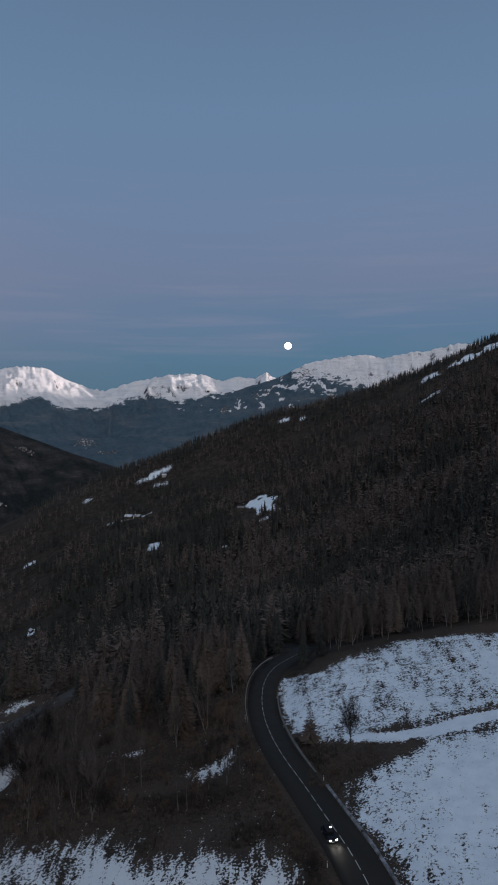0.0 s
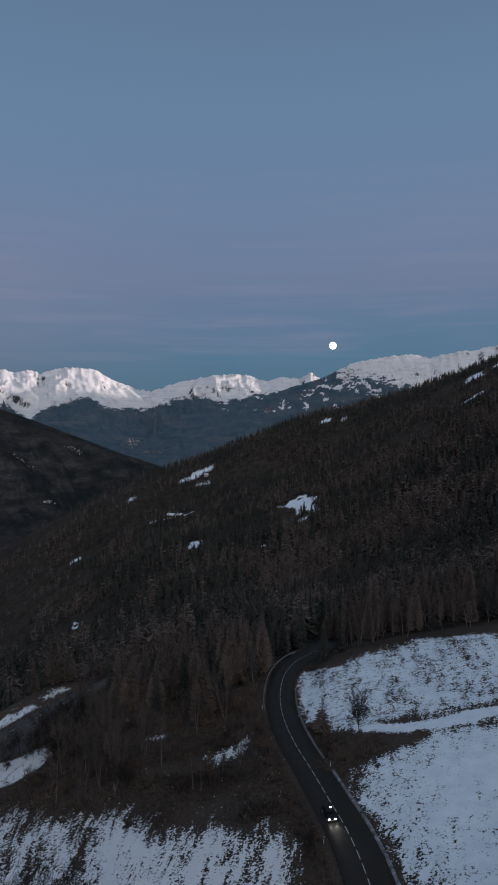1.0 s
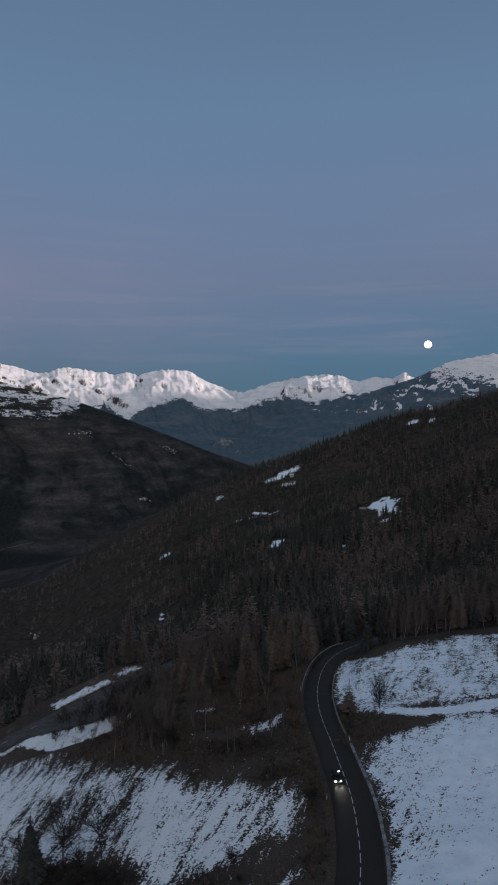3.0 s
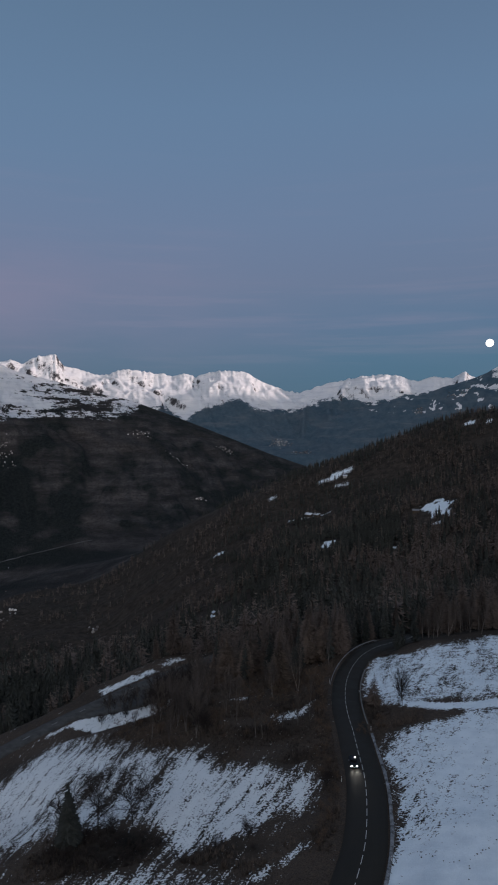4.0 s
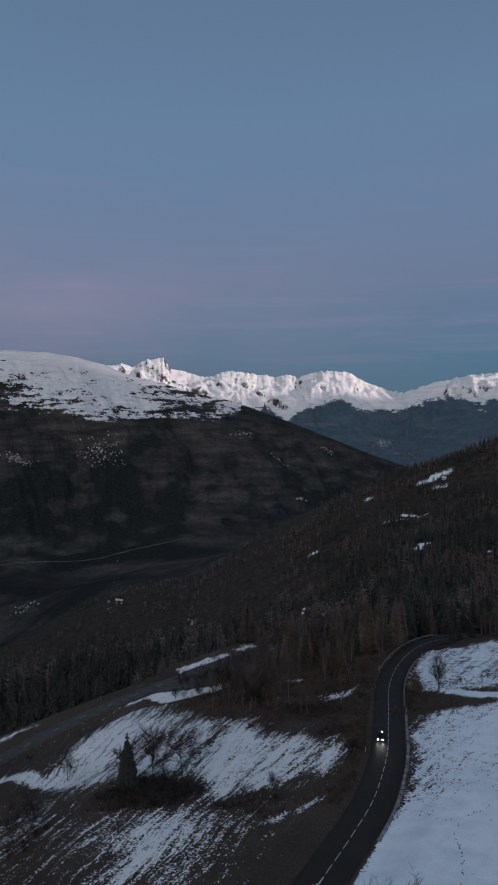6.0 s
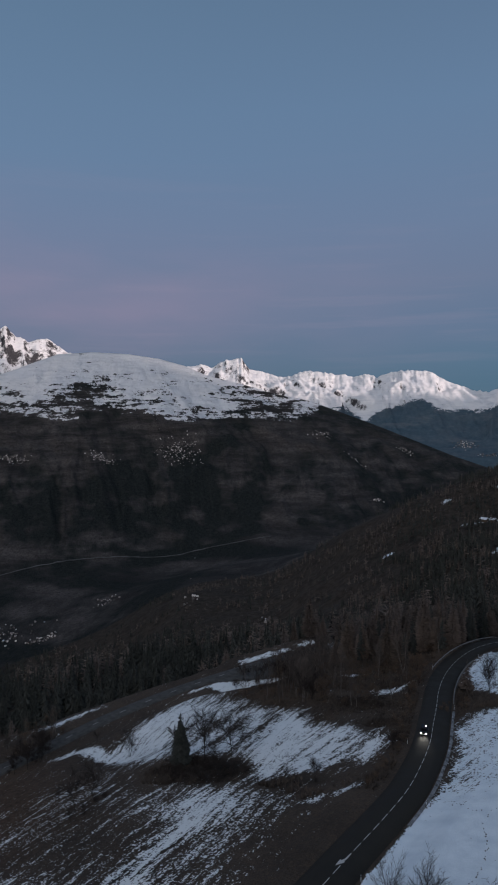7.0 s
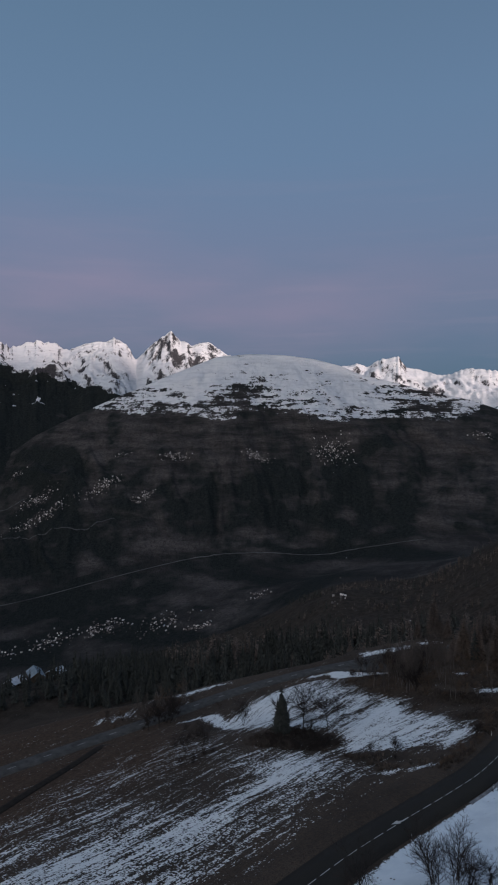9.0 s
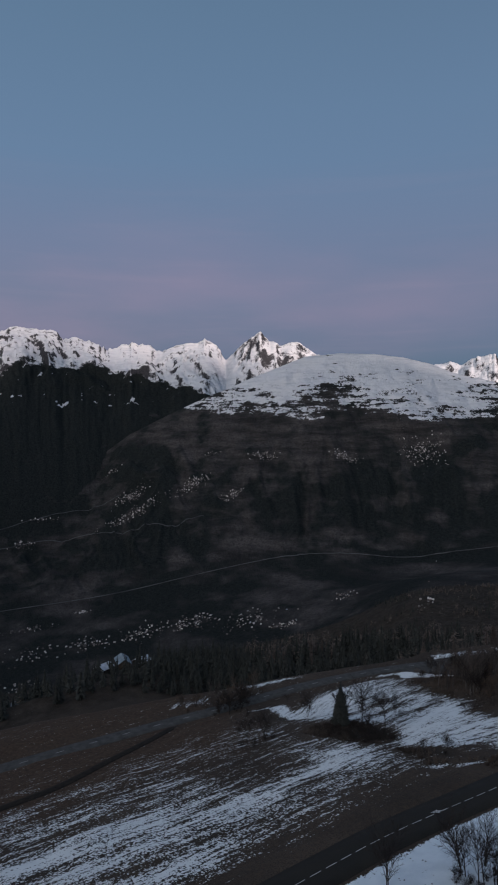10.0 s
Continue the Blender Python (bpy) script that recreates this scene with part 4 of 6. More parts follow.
def make_forest():
    rng = np.random.default_rng(4)
    made = dict(spruce=[], larch=[])
    for az0, az1, r0, r1, spacing, sprays in ((-80, 26, 322, 420, 5.6, 150), (-80, 26, 420, 540, 5.6, 70), (-80, 26, 540, 760, 5.9, 44), (-80, 26, 760, 1050, 6.6, 26), (-80, 26, 1050, 1560, 8.0, 14)):
        x, y = scatter(rng, az0, az1, r0, r1, spacing)
        keep = rng.random(len(x)) < wooded(x, y)
        x, y = x[keep], y[keep]
        z = height_at(x, y)
        turned = np.degrees(np.arctan2(x - HUB[0], y - HUB[1]))
        brown = fractal(x / 70, y / 70, 3, 61) + rng.normal(0, 0.22, len(x)) + 0.02 + 0.2 * smooth(-14, 2, turned) - 0.12 * smooth(-22, -36, turned) + 0.6 * inside(x, y, OPEN_SLOPE, 30) - 0.4 * smooth(-52, -60, turned)
        stand = 1 + 0.45 * fractal(x / 80, y / 80, 2, 63)
        for kind, sel in (("spruce", brown < 0.15), ("larch", brown >= 0.15)):
            m = sel
            h = np.clip(rng.normal(17.5, 4.5, m.sum()) * stand[m], 6, 28)
            h = h * (1 - 0.28 * smooth(800, 1200, np.hypot(x[m] - HUB[0], y[m] - HUB[1])))
            w = h * rng.uniform(0.17, 0.27, m.sum()) * (1.3 if kind == "larch" else 1.0)
            if kind == "larch":
                h = h * (1 - 0.35 * smooth(420, 700, np.hypot(x[m] - HUB[0], y[m] - HUB[1])) * smooth(-26, -38, np.degrees(np.arctan2(x[m] - HUB[0], y[m] - HUB[1]))))
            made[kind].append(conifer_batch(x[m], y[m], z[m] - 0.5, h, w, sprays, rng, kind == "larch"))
    for kind, mat, label in (("spruce", M_SPRUCE, "dense dark green spruce forest covering the slope"), ("larch", M_LARCH, "leafless brown larches standing among the spruces")):
        off, vs, ts, tones = 0, [], [], []
        for v, t, tone in made[kind]:
            vs.append(v)
            ts.append(t + off)
            tones.append(tone)
            off += len(v)
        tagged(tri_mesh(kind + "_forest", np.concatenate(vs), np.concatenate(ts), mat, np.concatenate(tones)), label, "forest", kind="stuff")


make_forest()

# ---- the moon ----
def make_moon():
    bm = bmesh.new()
    bmesh.ops.create_icosphere(bm, subdivisions=4, radius=27.0)
    me = bpy.data.meshes.new("moon")
    bm.to_mesh(me)
    bm.free()
    me.materials.append(M_MOON)
    ob = new("moon", me)
    a, e, d = radians(3.15), radians(6.22), 4870.0
    ob.location = (HUB[0] - 26 + d * math.sin(a), HUB[1] + 20 + d * math.cos(a), 80 + d * math.tan(e))
    tagged(ob, "full moon, pale and bright above the ridge", "moon")


make_moon()

# ---- single trees ----
def thing(name, label, category, group=""):
    return tagged(new(name), label, category, group)


def tube(verts, faces, points, radii, sides=4):
    """A tapered limb along points."""
    base = len(verts)
    for i, p in enumerate(points):
        d = (points[min(i + 1, len(points) - 1)] - points[max(i - 1, 0)]).normalized()
        u = d.orthogonal().normalized()
        v = d.cross(u)
        for k in range(sides):
            a = 2 * math.pi * k / sides
            verts.append(tuple(p + (u * math.cos(a) + v * math.sin(a)) * radii[i]))
    for i in range(len(points) - 1):
        for k in range(sides):
            n = (k + 1) % sides
            faces.append((base + i * sides + k, base + i * sides + n, base + (i + 1) * sides + n, base + (i + 1) * sides + k))


def grow(rng, verts, faces, start, way, length, radius, depth, spread, upward, counts, thin, ratio=(0.42, 0.68)):
    """A limb with its side limbs; thin collects the finest ones."""
    steps = 3 if depth > 2 else 2 if depth == 2 else 1
    pts, d = [start], way.normalized()
    for i in range(steps):
        sway = 0.05 if depth == 3 else 0.13
        d = (d + Vector((rng.gauss(0, sway), rng.gauss(0, sway), rng.gauss(0, 0.08) + upward))).normalized()
        pts.append(pts[-1] + d * length / steps)
    radii = [radius * (1 - 0.72 * i / steps) for i in range(steps + 1)]
    tv, tf = (verts, faces) if depth >= counts["wood"] else thin
    if depth == 0:                       # the finest twigs end in a point
        b, u = len(tv), d.orthogonal().normalized() * radius
        v = d.cross(u)
        tv += [tuple(start + u), tuple(start - u * 0.5 + v * 0.87), tuple(start - u * 0.5 - v * 0.87), tuple(pts[-1])]
        tf += [(b, b + 1, b + 3), (b + 1, b + 2, b + 3), (b + 2, b, b + 3)]
        return
    tube(tv, tf, pts, radii, 5 if depth >= counts["wood"] else 3)
    for j in range(counts[depth]):
        t = rng.uniform(0.3, 1.0) if j else 1.0
        i = min(int(t * steps), steps - 1)
        p = pts[i].lerp(pts[i + 1], t * steps - i)
        side = Vector((rng.gauss(0, 1), rng.gauss(0, 1), rng.gauss(0.1, 0.4))).normalized()
        w = (d * (1 - spread) + side * spread).normalized()
        lo, hi = ratio if depth == 3 else (0.4, 0.66)
        grow(rng, verts, faces, p, w, length * rng.uniform(lo, hi), max(radius * 0.42, counts["thin"]), depth - 1, spread, upward, counts, thin)


def bare_tree(name, seed, height, stems, spread, bark, label, category, limbs=10, fine=5, twig=None, trunk=0.7, ratio=(0.42, 0.68), side=6, finest=0.041):
    """A leafless broadleaf: trunk, and a crown of limbs and twigs."""
    rng = random.Random(seed)
    root = thing(name, label, category)
    verts, faces, thin = [], [], ([], [])
    counts = {3: limbs, 2: side, 1: fine, "wood": 3, "thin": finest}
    for s in range(stems):
        lean = Vector((rng.gauss(0, 0.05 + 0.10 * (stems > 1)), rng.gauss(0, 0.05 + 0.10 * (stems > 1)), 1))
        grow(rng, verts, faces, Vector((rng.gauss(0, 0.18 * (stems > 1)), rng.gauss(0, 0.18 * (stems > 1)), -0.4)), lean,
             height * trunk * rng.uniform(0.9, 1.1), 0.011 * height + 0.03, 3, spread, 0.06, counts, thin, ratio)
    mesh_object("trunk", verts, faces, bark, root)
    mesh_object("crown", thin[0], thin[1], twig or M_TWIG, root, label="leafless twigs")
    return root


def conifer(name, seed, height, width, mat, label, category, dense, bare=0.06, thick=1.0):
    """A conifer: a tapered trunk and whorls of drooping boughs that shorten towards the tip."""
    rng = random.Random(seed)
    root = thing(name, label, category)
    tv, tf = [], []
    pts = [Vector((rng.gauss(0, 0.05), rng.gauss(0, 0.05), -0.6 + (height + 0.5) * i / 5)) for i in range(6)]
    tube(tv, tf, pts, [0.016 * height * (1 - 0.92 * i / 5) for i in range(6)], 6)
    mesh_object("trunk", tv, tf, M_BARK, root)
    verts, faces, tones = [], [], []
    for i in range(int(height * (16 if dense else 24) * thick)):
        t = 1 - math.sqrt(rng.random()) if rng.random() < 0.8 else rng.random()
        z0 = height * (bare + (0.99 - bare) * t)
        reach = width * (1 - t) ** 0.8 * (0.7 + 0.3 * min(1.0, t * 5)) + 0.12
        a = rng.uniform(0, 2 * math.pi)
        ln = reach * (rng.uniform(0.35, 1.18) if dense else rng.uniform(0.5, 1.12))
        fall = ln * rng.uniform(0.15, 0.5) * (1 - 0.6 * t)
        wide = ln * (0.24 if dense else 0.125) + 0.05
        c, s = math.cos(a), math.sin(a)
        b = len(verts)
        verts += [(0, 0, z0 + 0.12), (c * ln * 0.55 - s * wide, s * ln * 0.55 + c * wide, z0 - fall * 0.6 - 0.10),
                  (c * ln, s * ln, z0 - fall + (0.12 * ln if not dense else 0)), (c * ln * 0.55 + s * wide, s * ln * 0.55 - c * wide, z0 - fall * 0.6 - 0.10),
                  (c * ln * 0.5, s * ln * 0.5, z0 - fall * 0.25 + 0.05)]
        faces += [(b, b + 1, b + 4), (b + 1, b + 2, b + 4), (b + 2, b + 3, b + 4), (b + 3, b, b + 4)] if dense else [(b, b + 1, b + 2, b + 3)]
        tones += [rng.uniform(-0.05, 0.35) if dense else rng.uniform(0.1, 0.6)] * 5
    b = len(verts)
    verts += [(-0.1, 0, height * 0.95), (0.1, 0, height * 0.95), (0, 0, height * 1.03)]
    faces.append((b, b + 1, b + 2))
    tones += [0.3] * 3
    crown = mesh_object("crown", verts, faces, mat, root)
    crown.data.attributes.new("tone", "FLOAT", "POINT").data.foreach_set("value", tones)
    return root


def ground_z(x, y):
    return float(height_at(np.array([float(x)]), np.array([float(y)]))[0])


def placed(x, y, turn=0.0, size=1.0, sink=0.15, tall=1.0):
    return pose(x, y, ground_z(x, y) - sink, 0, 0, turn) @ Matrix.Diagonal((size, size, size * tall, 1))


def plant(kinds, spots, rng, lo=0.85, hi=1.15, tall=1.0):
    """The first use of a kind moves the built tree itself; later ones are copies."""
    for x, y, *size in spots:
        proto = rng.choice(kinds)
        s = size[0] if size else rng.uniform(lo, hi)
        m = placed(x, y, rng.uniform(0, 360), s, 0.15, tall)
        if proto["used"]:
            copy_thing(proto["tree"], m)
        else:
            proto["used"] = True
            proto["tree"].matrix_basis = m


def kinds_of(trees):
    return [dict(tree=t, used=False) for t in trees]


def line_frame(line, s):
    """Place and unit direction at s metres along a line."""
    seg = np.concatenate([[0], np.cumsum(np.linalg.norm(np.diff(line[:, :2], axis=0), axis=1))])
    p = np.array([np.interp(s, seg, line[:, k]) for k in range(3)])
    q = np.array([np.interp(s + 0.5, seg, line[:, k]) for k in range(3)])
    d = (q - p) / np.linalg.norm(q - p)
    return p, d, seg[-1]


ROAD_FINE = polyline(road_line(MAIN_ROAD, 3.0), 2.0)


def beside_road(s, offset):
    p, d, _ = line_frame(ROAD_FINE, s)
    return p[0] + d[1] * offset, p[1] - d[0] * offset


def make_trees():
    rng = random.Random(12)
    spruce = kinds_of([conifer("spruce", 20 + i, h, w, M_SPRUCE, "dark green spruce with drooping boughs at the wood's edge", "spruce tree", True)
                       for i, (h, w) in enumerate(((19, 3.0), (23, 3.4), (16, 2.8)))])
    larch = kinds_of([conifer("larch", 40 + i, h, w, M_LARCH, "brown leafless larch with fine drooping twigs", "larch tree", False, 0.08, 1.7)
                      for i, (h, w) in enumerate(((20, 4.3), (23, 4.7), (17, 4.0), (25, 4.6)))])
    birch = kinds_of([bare_tree("birch", 60 + i, h, n, 0.27, M_BIRCH, "tall leafless birch with a pale slender trunk", "birch tree", 18, 3, M_PALE_TWIG, 0.92, (0.2, 0.38), 4)
                      for i, (h, n) in enumerate(((20, 1), (22, 1), (18, 2), (19, 1)))])
    ash = kinds_of([bare_tree("bare_tree", 80 + i, h, n, 0.46, M_BARK, "leafless grey-brown tree standing in dry grass", "tree", 12, 5, None, 0.62, (0.5, 0.75))
                    for i, (h, n) in enumerate(((11, 1), (10, 2), (12, 2), (9, 3)))])
    slim = kinds_of([bare_tree("bare_tree", 90 + i, h, n, 0.33, M_BIRCH, "slim leafless grey tree on the brown bank", "tree", 11, 4, M_PALE_TWIG, 0.9, (0.2, 0.4))
                     for i, (h, n) in enumerate(((11, 2), (12, 1), (9, 3)))])
    bush = kinds_of([bare_tree("bush", 100 + i, h, n, 0.55, M_TWIG, "leafless bush of thin dark twigs in the grass", "bush", 5, 3, M_BRUSH, 0.7, (0.42, 0.68), 4)
                     for i, (h, n) in enumerate(((5.0, 4), (4.0, 4), (6.2, 3)))])
    thicket = kinds_of([bare_tree("bush", 110 + i, 3.2, 6, 0.6, M_TWIG, "low dark thicket shrub with dense thin twigs", "bush", 5, 3, M_TWIG, 0.7, (0.5, 0.8), 3)
                        for i in range(2)])
    low = [(rng.uniform(-50, -20), rng.uniform(80, 96)) for _ in range(130)] + [(rng.uniform(-14, 3), rng.uniform(82, 90)) for _ in range(40)]
    inner = [sum(float(inside(np.array([x]), np.array([y]), o, 2.0)[0]) for o, _ in THICKETS) for x, y in low]
    plant(thicket, [p for p, k in zip(low, inner) if k > 0.55][:90], rng, 0.35, 0.75)
    leafy = []
    for i in range(2):
        ob = bare_tree("bush", 120 + i, 6.0, 4, 0.5, M_TWIG, "dark bush with a few dry leaves", "bush", 6, 4, M_TWIG, 0.8, (0.4, 0.62), 4, 0.026)
        tips = [v.co for v in ob.children[1].data.vertices]
        lv, lf = [], []
        for k in range(420):
            p, b = rng.choice(tips), len(lv)
            u = Vector((rng.gauss(0, 1), rng.gauss(0, 1), rng.gauss(0, 1))).normalized() * 0.13
            w = Vector((rng.gauss(0, 1), rng.gauss(0, 1), rng.gauss(0, 1))).normalized() * 0.09
            lv += [tuple(p), tuple(p + u + w), tuple(p + u * 2), tuple(p + u - w)]
            lf.append((b, b + 1, b + 2, b + 3))
        mesh_object("leaves", lv, lf, M_TWIG, ob, label="dry dark leaves")
        leafy.append(dict(tree=ob, used=False))
    for seed, x, y, tall in ((151, 36.5, 44, 11.0), (152, 38.5, 41.5, 8.0), (153, 32.5, 29, 10.0), (154, 39.5, 46.5, 9.0), (155, 42.5, 41, 8.5)):
        ob = bare_tree("bare_tree", seed, tall, 2, 0.44, M_BARK, "leafless grey tree in the snow beside the road", "tree", 13, 5, None, 0.68, (0.42, 0.66), 6, 0.024)
        ob.matrix_basis = placed(x, y, seed * 40)
    # trees that can be told apart
    lone_spruce = conifer("spruce", 31, 15.0, 3.5, M_SPRUCE, "single dark spruce standing beside bare trees on the snowy slope", "spruce tree", True, 0.02, 6.0)
    lone_spruce.matrix_basis = placed(-44.2, 90.5, 40)
    for seed, x, y, tall, wide in ((141, -40, 96, 15.0, 0.46), (142, -32.5, 98.5, 14.0, 0.58), (143, -47.5, 95, 11.0, 0.36)):
        ob = bare_tree("bare_tree", seed, tall, 1, wide, M_BARK, "wide leafless tree beside the lone spruce", "tree", 22, 7, None, 0.55, (0.5, 0.8))
        ob.matrix_basis = placed(x, y, seed * 40)
    field_tree = bare_tree("bare_tree", 131, 12.0, 1, 0.33, M_BARK, "upright leafless tree beside the snowy field path", "tree", 30, 6, None, 0.85, (0.34, 0.6))
    field_tree.matrix_basis = placed(24, 151.5, 10, 0.74)
    young = conifer("larch", 52, 10.0, 3.3, M_LARCH, "young bare larch at the field's edge", "larch tree", False, 0.1)
    young.matrix_basis = placed(15.3, 160)
    plant(ash, [(-36.5, 94.5, 0.5), (-47.5, 94, 0.75), (-77.5, 105, 0.75), (-122, 94, 0.85), (-120, 98, 0.95), (-123, 100, 0.9), (-118, 102, 0.85), (-121, 105, 0.8), (-117, 96, 0.9), (-124, 108, 0.9), (-119, 92, 0.95), (-8, 87, 0.55), (-2, 89.5, 0.5), (-53.3, 60.6, 0.95), (-56.3, 69.3, 0.9), (-51, 57, 0.6),
                (-66, 66, 0.5), (10.5, 108, 0.5), (-106, 118, 0.4)], rng)
    plant(leafy, [(42, 45, 0.95), (45, 46.5, 1.05), (48, 48, 1.0), (44, 43, 0.8), (50.5, 46.5, 0.95)], rng)
    plant(thicket, [(rng.uniform(37, 50), rng.uniform(38.5, 43.5)) for _ in range(16)], rng, 0.5, 0.8)
    plant(thicket, [(-31, 90, 0.8), (-28, 93, 0.8), (-42, 88, 0.7), (-36, 86, 0.7), (-25, 88, 0.7), (-33, 93, 0.8), (-39, 91, 0.8), (-30, 87, 0.8), (-46, 87, 0.6), (-34, 89, 0.7), (-22, 91, 0.6), (-27, 85, 0.6), (-41, 84, 0.6), (-5, 85, 0.6), (0, 86, 0.6)], rng)
    rusty = kinds_of([conifer("larch", 46 + i, h, w, M_RUSTY_LARCH, "larch with fine rusty brown twigs beside the road", "larch tree", False, 0.07, 3.2)
                      for i, (h, w) in enumerate(((20, 4.8), (18, 4.3)))])
    plant(rusty, [(-19, 180, 1.18), (-47, 206, 1.0), (-54, 210, 0.9), (-8, 207, 1.0), (-14, 206, 0.85), (-63, 246, 1.1), (-37, 199, 0.8)], rng)
    plant(larch, [(-41, 207, 1.0), (-30, 214, 1.0), (-12, 219, 1.1), (-3, 216, 1.0), (-25, 205, 0.85), (-16, 211, 0.95)], rng)
    plant(spruce, [(-36, 195, 0.85), (-28, 200, 0.8), (-42, 214, 1.0), (-21, 219, 1.0)], rng)
    # scrub on the brown bank between the fields and the lower road
    spots = []
    tries = [(rng.uniform(-66, 4), rng.uniform(142, 204)) for _ in range(700)]
    for x, y in tries:
        p = np.array([x]), np.array([y])
        if min(abs(float(nearest(*p, MAIN_LINE)[0][0])), abs(float(nearest(*p, LOWER_LINE)[0][0]))) < 7.5 or float(snow_cover(*p)[0]) > 0.3 or (x < -56 and y > 168):
            continue
        if all((x - a) ** 2 + (y - b) ** 2 > 17 for a, b in spots):
            spots.append((x, y))
    trees = [s for s in spots if rng.random() < 0.25][:26]
    plant(slim, trees, rng, 0.6, 1.05)
    plant(bush, [s for s in spots if s not in trees][:72], rng, 0.6, 1.1)
    plant(bush, [beside_road(s, -rng.uniform(6.2, 9.5)) for s in np.arange(206, 300, 2.4)], rng, 0.3, 0.6)
    plant(bush, [(17 + rng.uniform(-4, 3), rng.uniform(138, 158)) for _ in range(10)], rng, 0.3, 0.6)
    plant(slim, [(-132 + rng.uniform(-6, 5), rng.uniform(84, 120)) for _ in range(9)], rng, 0.5, 0.8)
    plant(bush, [(-132 + rng.uniform(-7, 5), rng.uniform(78, 126)) for _ in range(16)], rng, 0.6, 1.0)
    plant(ash, [(x + rng.uniform(-2, 2), 190 + (x + 88) * 1.55 + rng.uniform(-2, 2)) for x in np.linspace(-90, -72, 10)], rng, 0.4, 0.65)
    plant(thicket, [(rng.uniform(-127, -117), rng.uniform(90, 110)) for _ in range(16)] + [(-53 + rng.uniform(-3, 3), 64 + rng.uniform(-6, 6)) for _ in range(6)], rng, 0.4, 0.8)
    # tall bare grove on the bank, and single slim trees beside it
    grove = []
    while len(grove) < 30:
        u, v = rng.random(), rng.random()
        p = (-66 + 30 * u + 5 * v, 184 - 26 * u - 17 * v)
        if all((p[0] - a) ** 2 + (p[1] - b) ** 2 > 5 for a, b in grove):
            grove.append(p)
    plant(birch, grove[:5], rng, 0.5, 0.66)
    plant(ash, grove[5:14], rng, 0.75, 1.1)
    plant(slim, grove[14:], rng, 0.75, 1.1)
    plant(birch, [(-15.6, 141, 0.72), (-13.6, 140.5, 0.62), (-2, 150, 0.5), (-12, 178, 0.7)], rng)
    # bare grove at the end of the lay-by
    plant(slim, [(rng.uniform(-74, -52), rng.uniform(192, 232)) for _ in range(30)], rng, 0.8, 1.25)
    plant(ash, [(rng.uniform(-81, -66), rng.uniform(208, 228)) for _ in range(16)], rng, 0.9, 1.3)
    plant(ash, [(-93 + k * 1.9 + rng.uniform(-0.8, 0.8), 194.5 + k * 2.6 + rng.uniform(-0.8, 0.8)) for k in range(8)], rng, 0.65, 0.95)
    plant(slim, [(-93 + k * 1.8 + rng.uniform(-1, 1), 193 + k * 1.9 + rng.uniform(-1, 1)) for k in range(9)], rng, 0.5, 0.75)
    plant(bush, [(rng.uniform(-75, -50), rng.uniform(190, 232)) for _ in range(16)], rng, 0.7, 1.2)
    # the front of the wood
    taken, groups = [], dict(spruce=[], larch=[], birch=[])
    g = np.random.default_rng(8)
    x, y = scatter(g, -34, 27, 225, 326, 2.4)
    dense = wooded(x, y)
    d_main, d_low = np.abs(nearest(x, y, MAIN_LINE)[0]), np.abs(nearest(x, y, LOWER_LINE)[0])
    keep = (dense > 0.3) & (d_main > 7.5) & (d_low > 8)
    for px, py in zip(x[keep], y[keep]):
        if len(taken) > 600 or any((px - a) ** 2 + (py - b) ** 2 < (11 if px > 30 else 24) for a, b in taken):
            continue
        taken.append((px, py))
        az = math.degrees(math.atan2(px - HUB[0], py - HUB[1]))
        r = math.hypot(px - HUB[0], py - HUB[1])
        roll = rng.random()
        if az > -6 and r < 296:
            kind = "birch" if roll < 0.80 else ("larch" if roll < 0.96 else "spruce")
        else:
            kind = "larch" if roll < 0.46 else ("spruce" if roll < 0.93 else "birch")
        groups[kind].append((px, py))
    plant(spruce, groups["spruce"], rng, 0.75, 1.2)
    plant(larch, groups["larch"], rng, 0.7, 1.12)
    plant(birch, groups["birch"], rng, 0.62, 0.98)


make_trees()


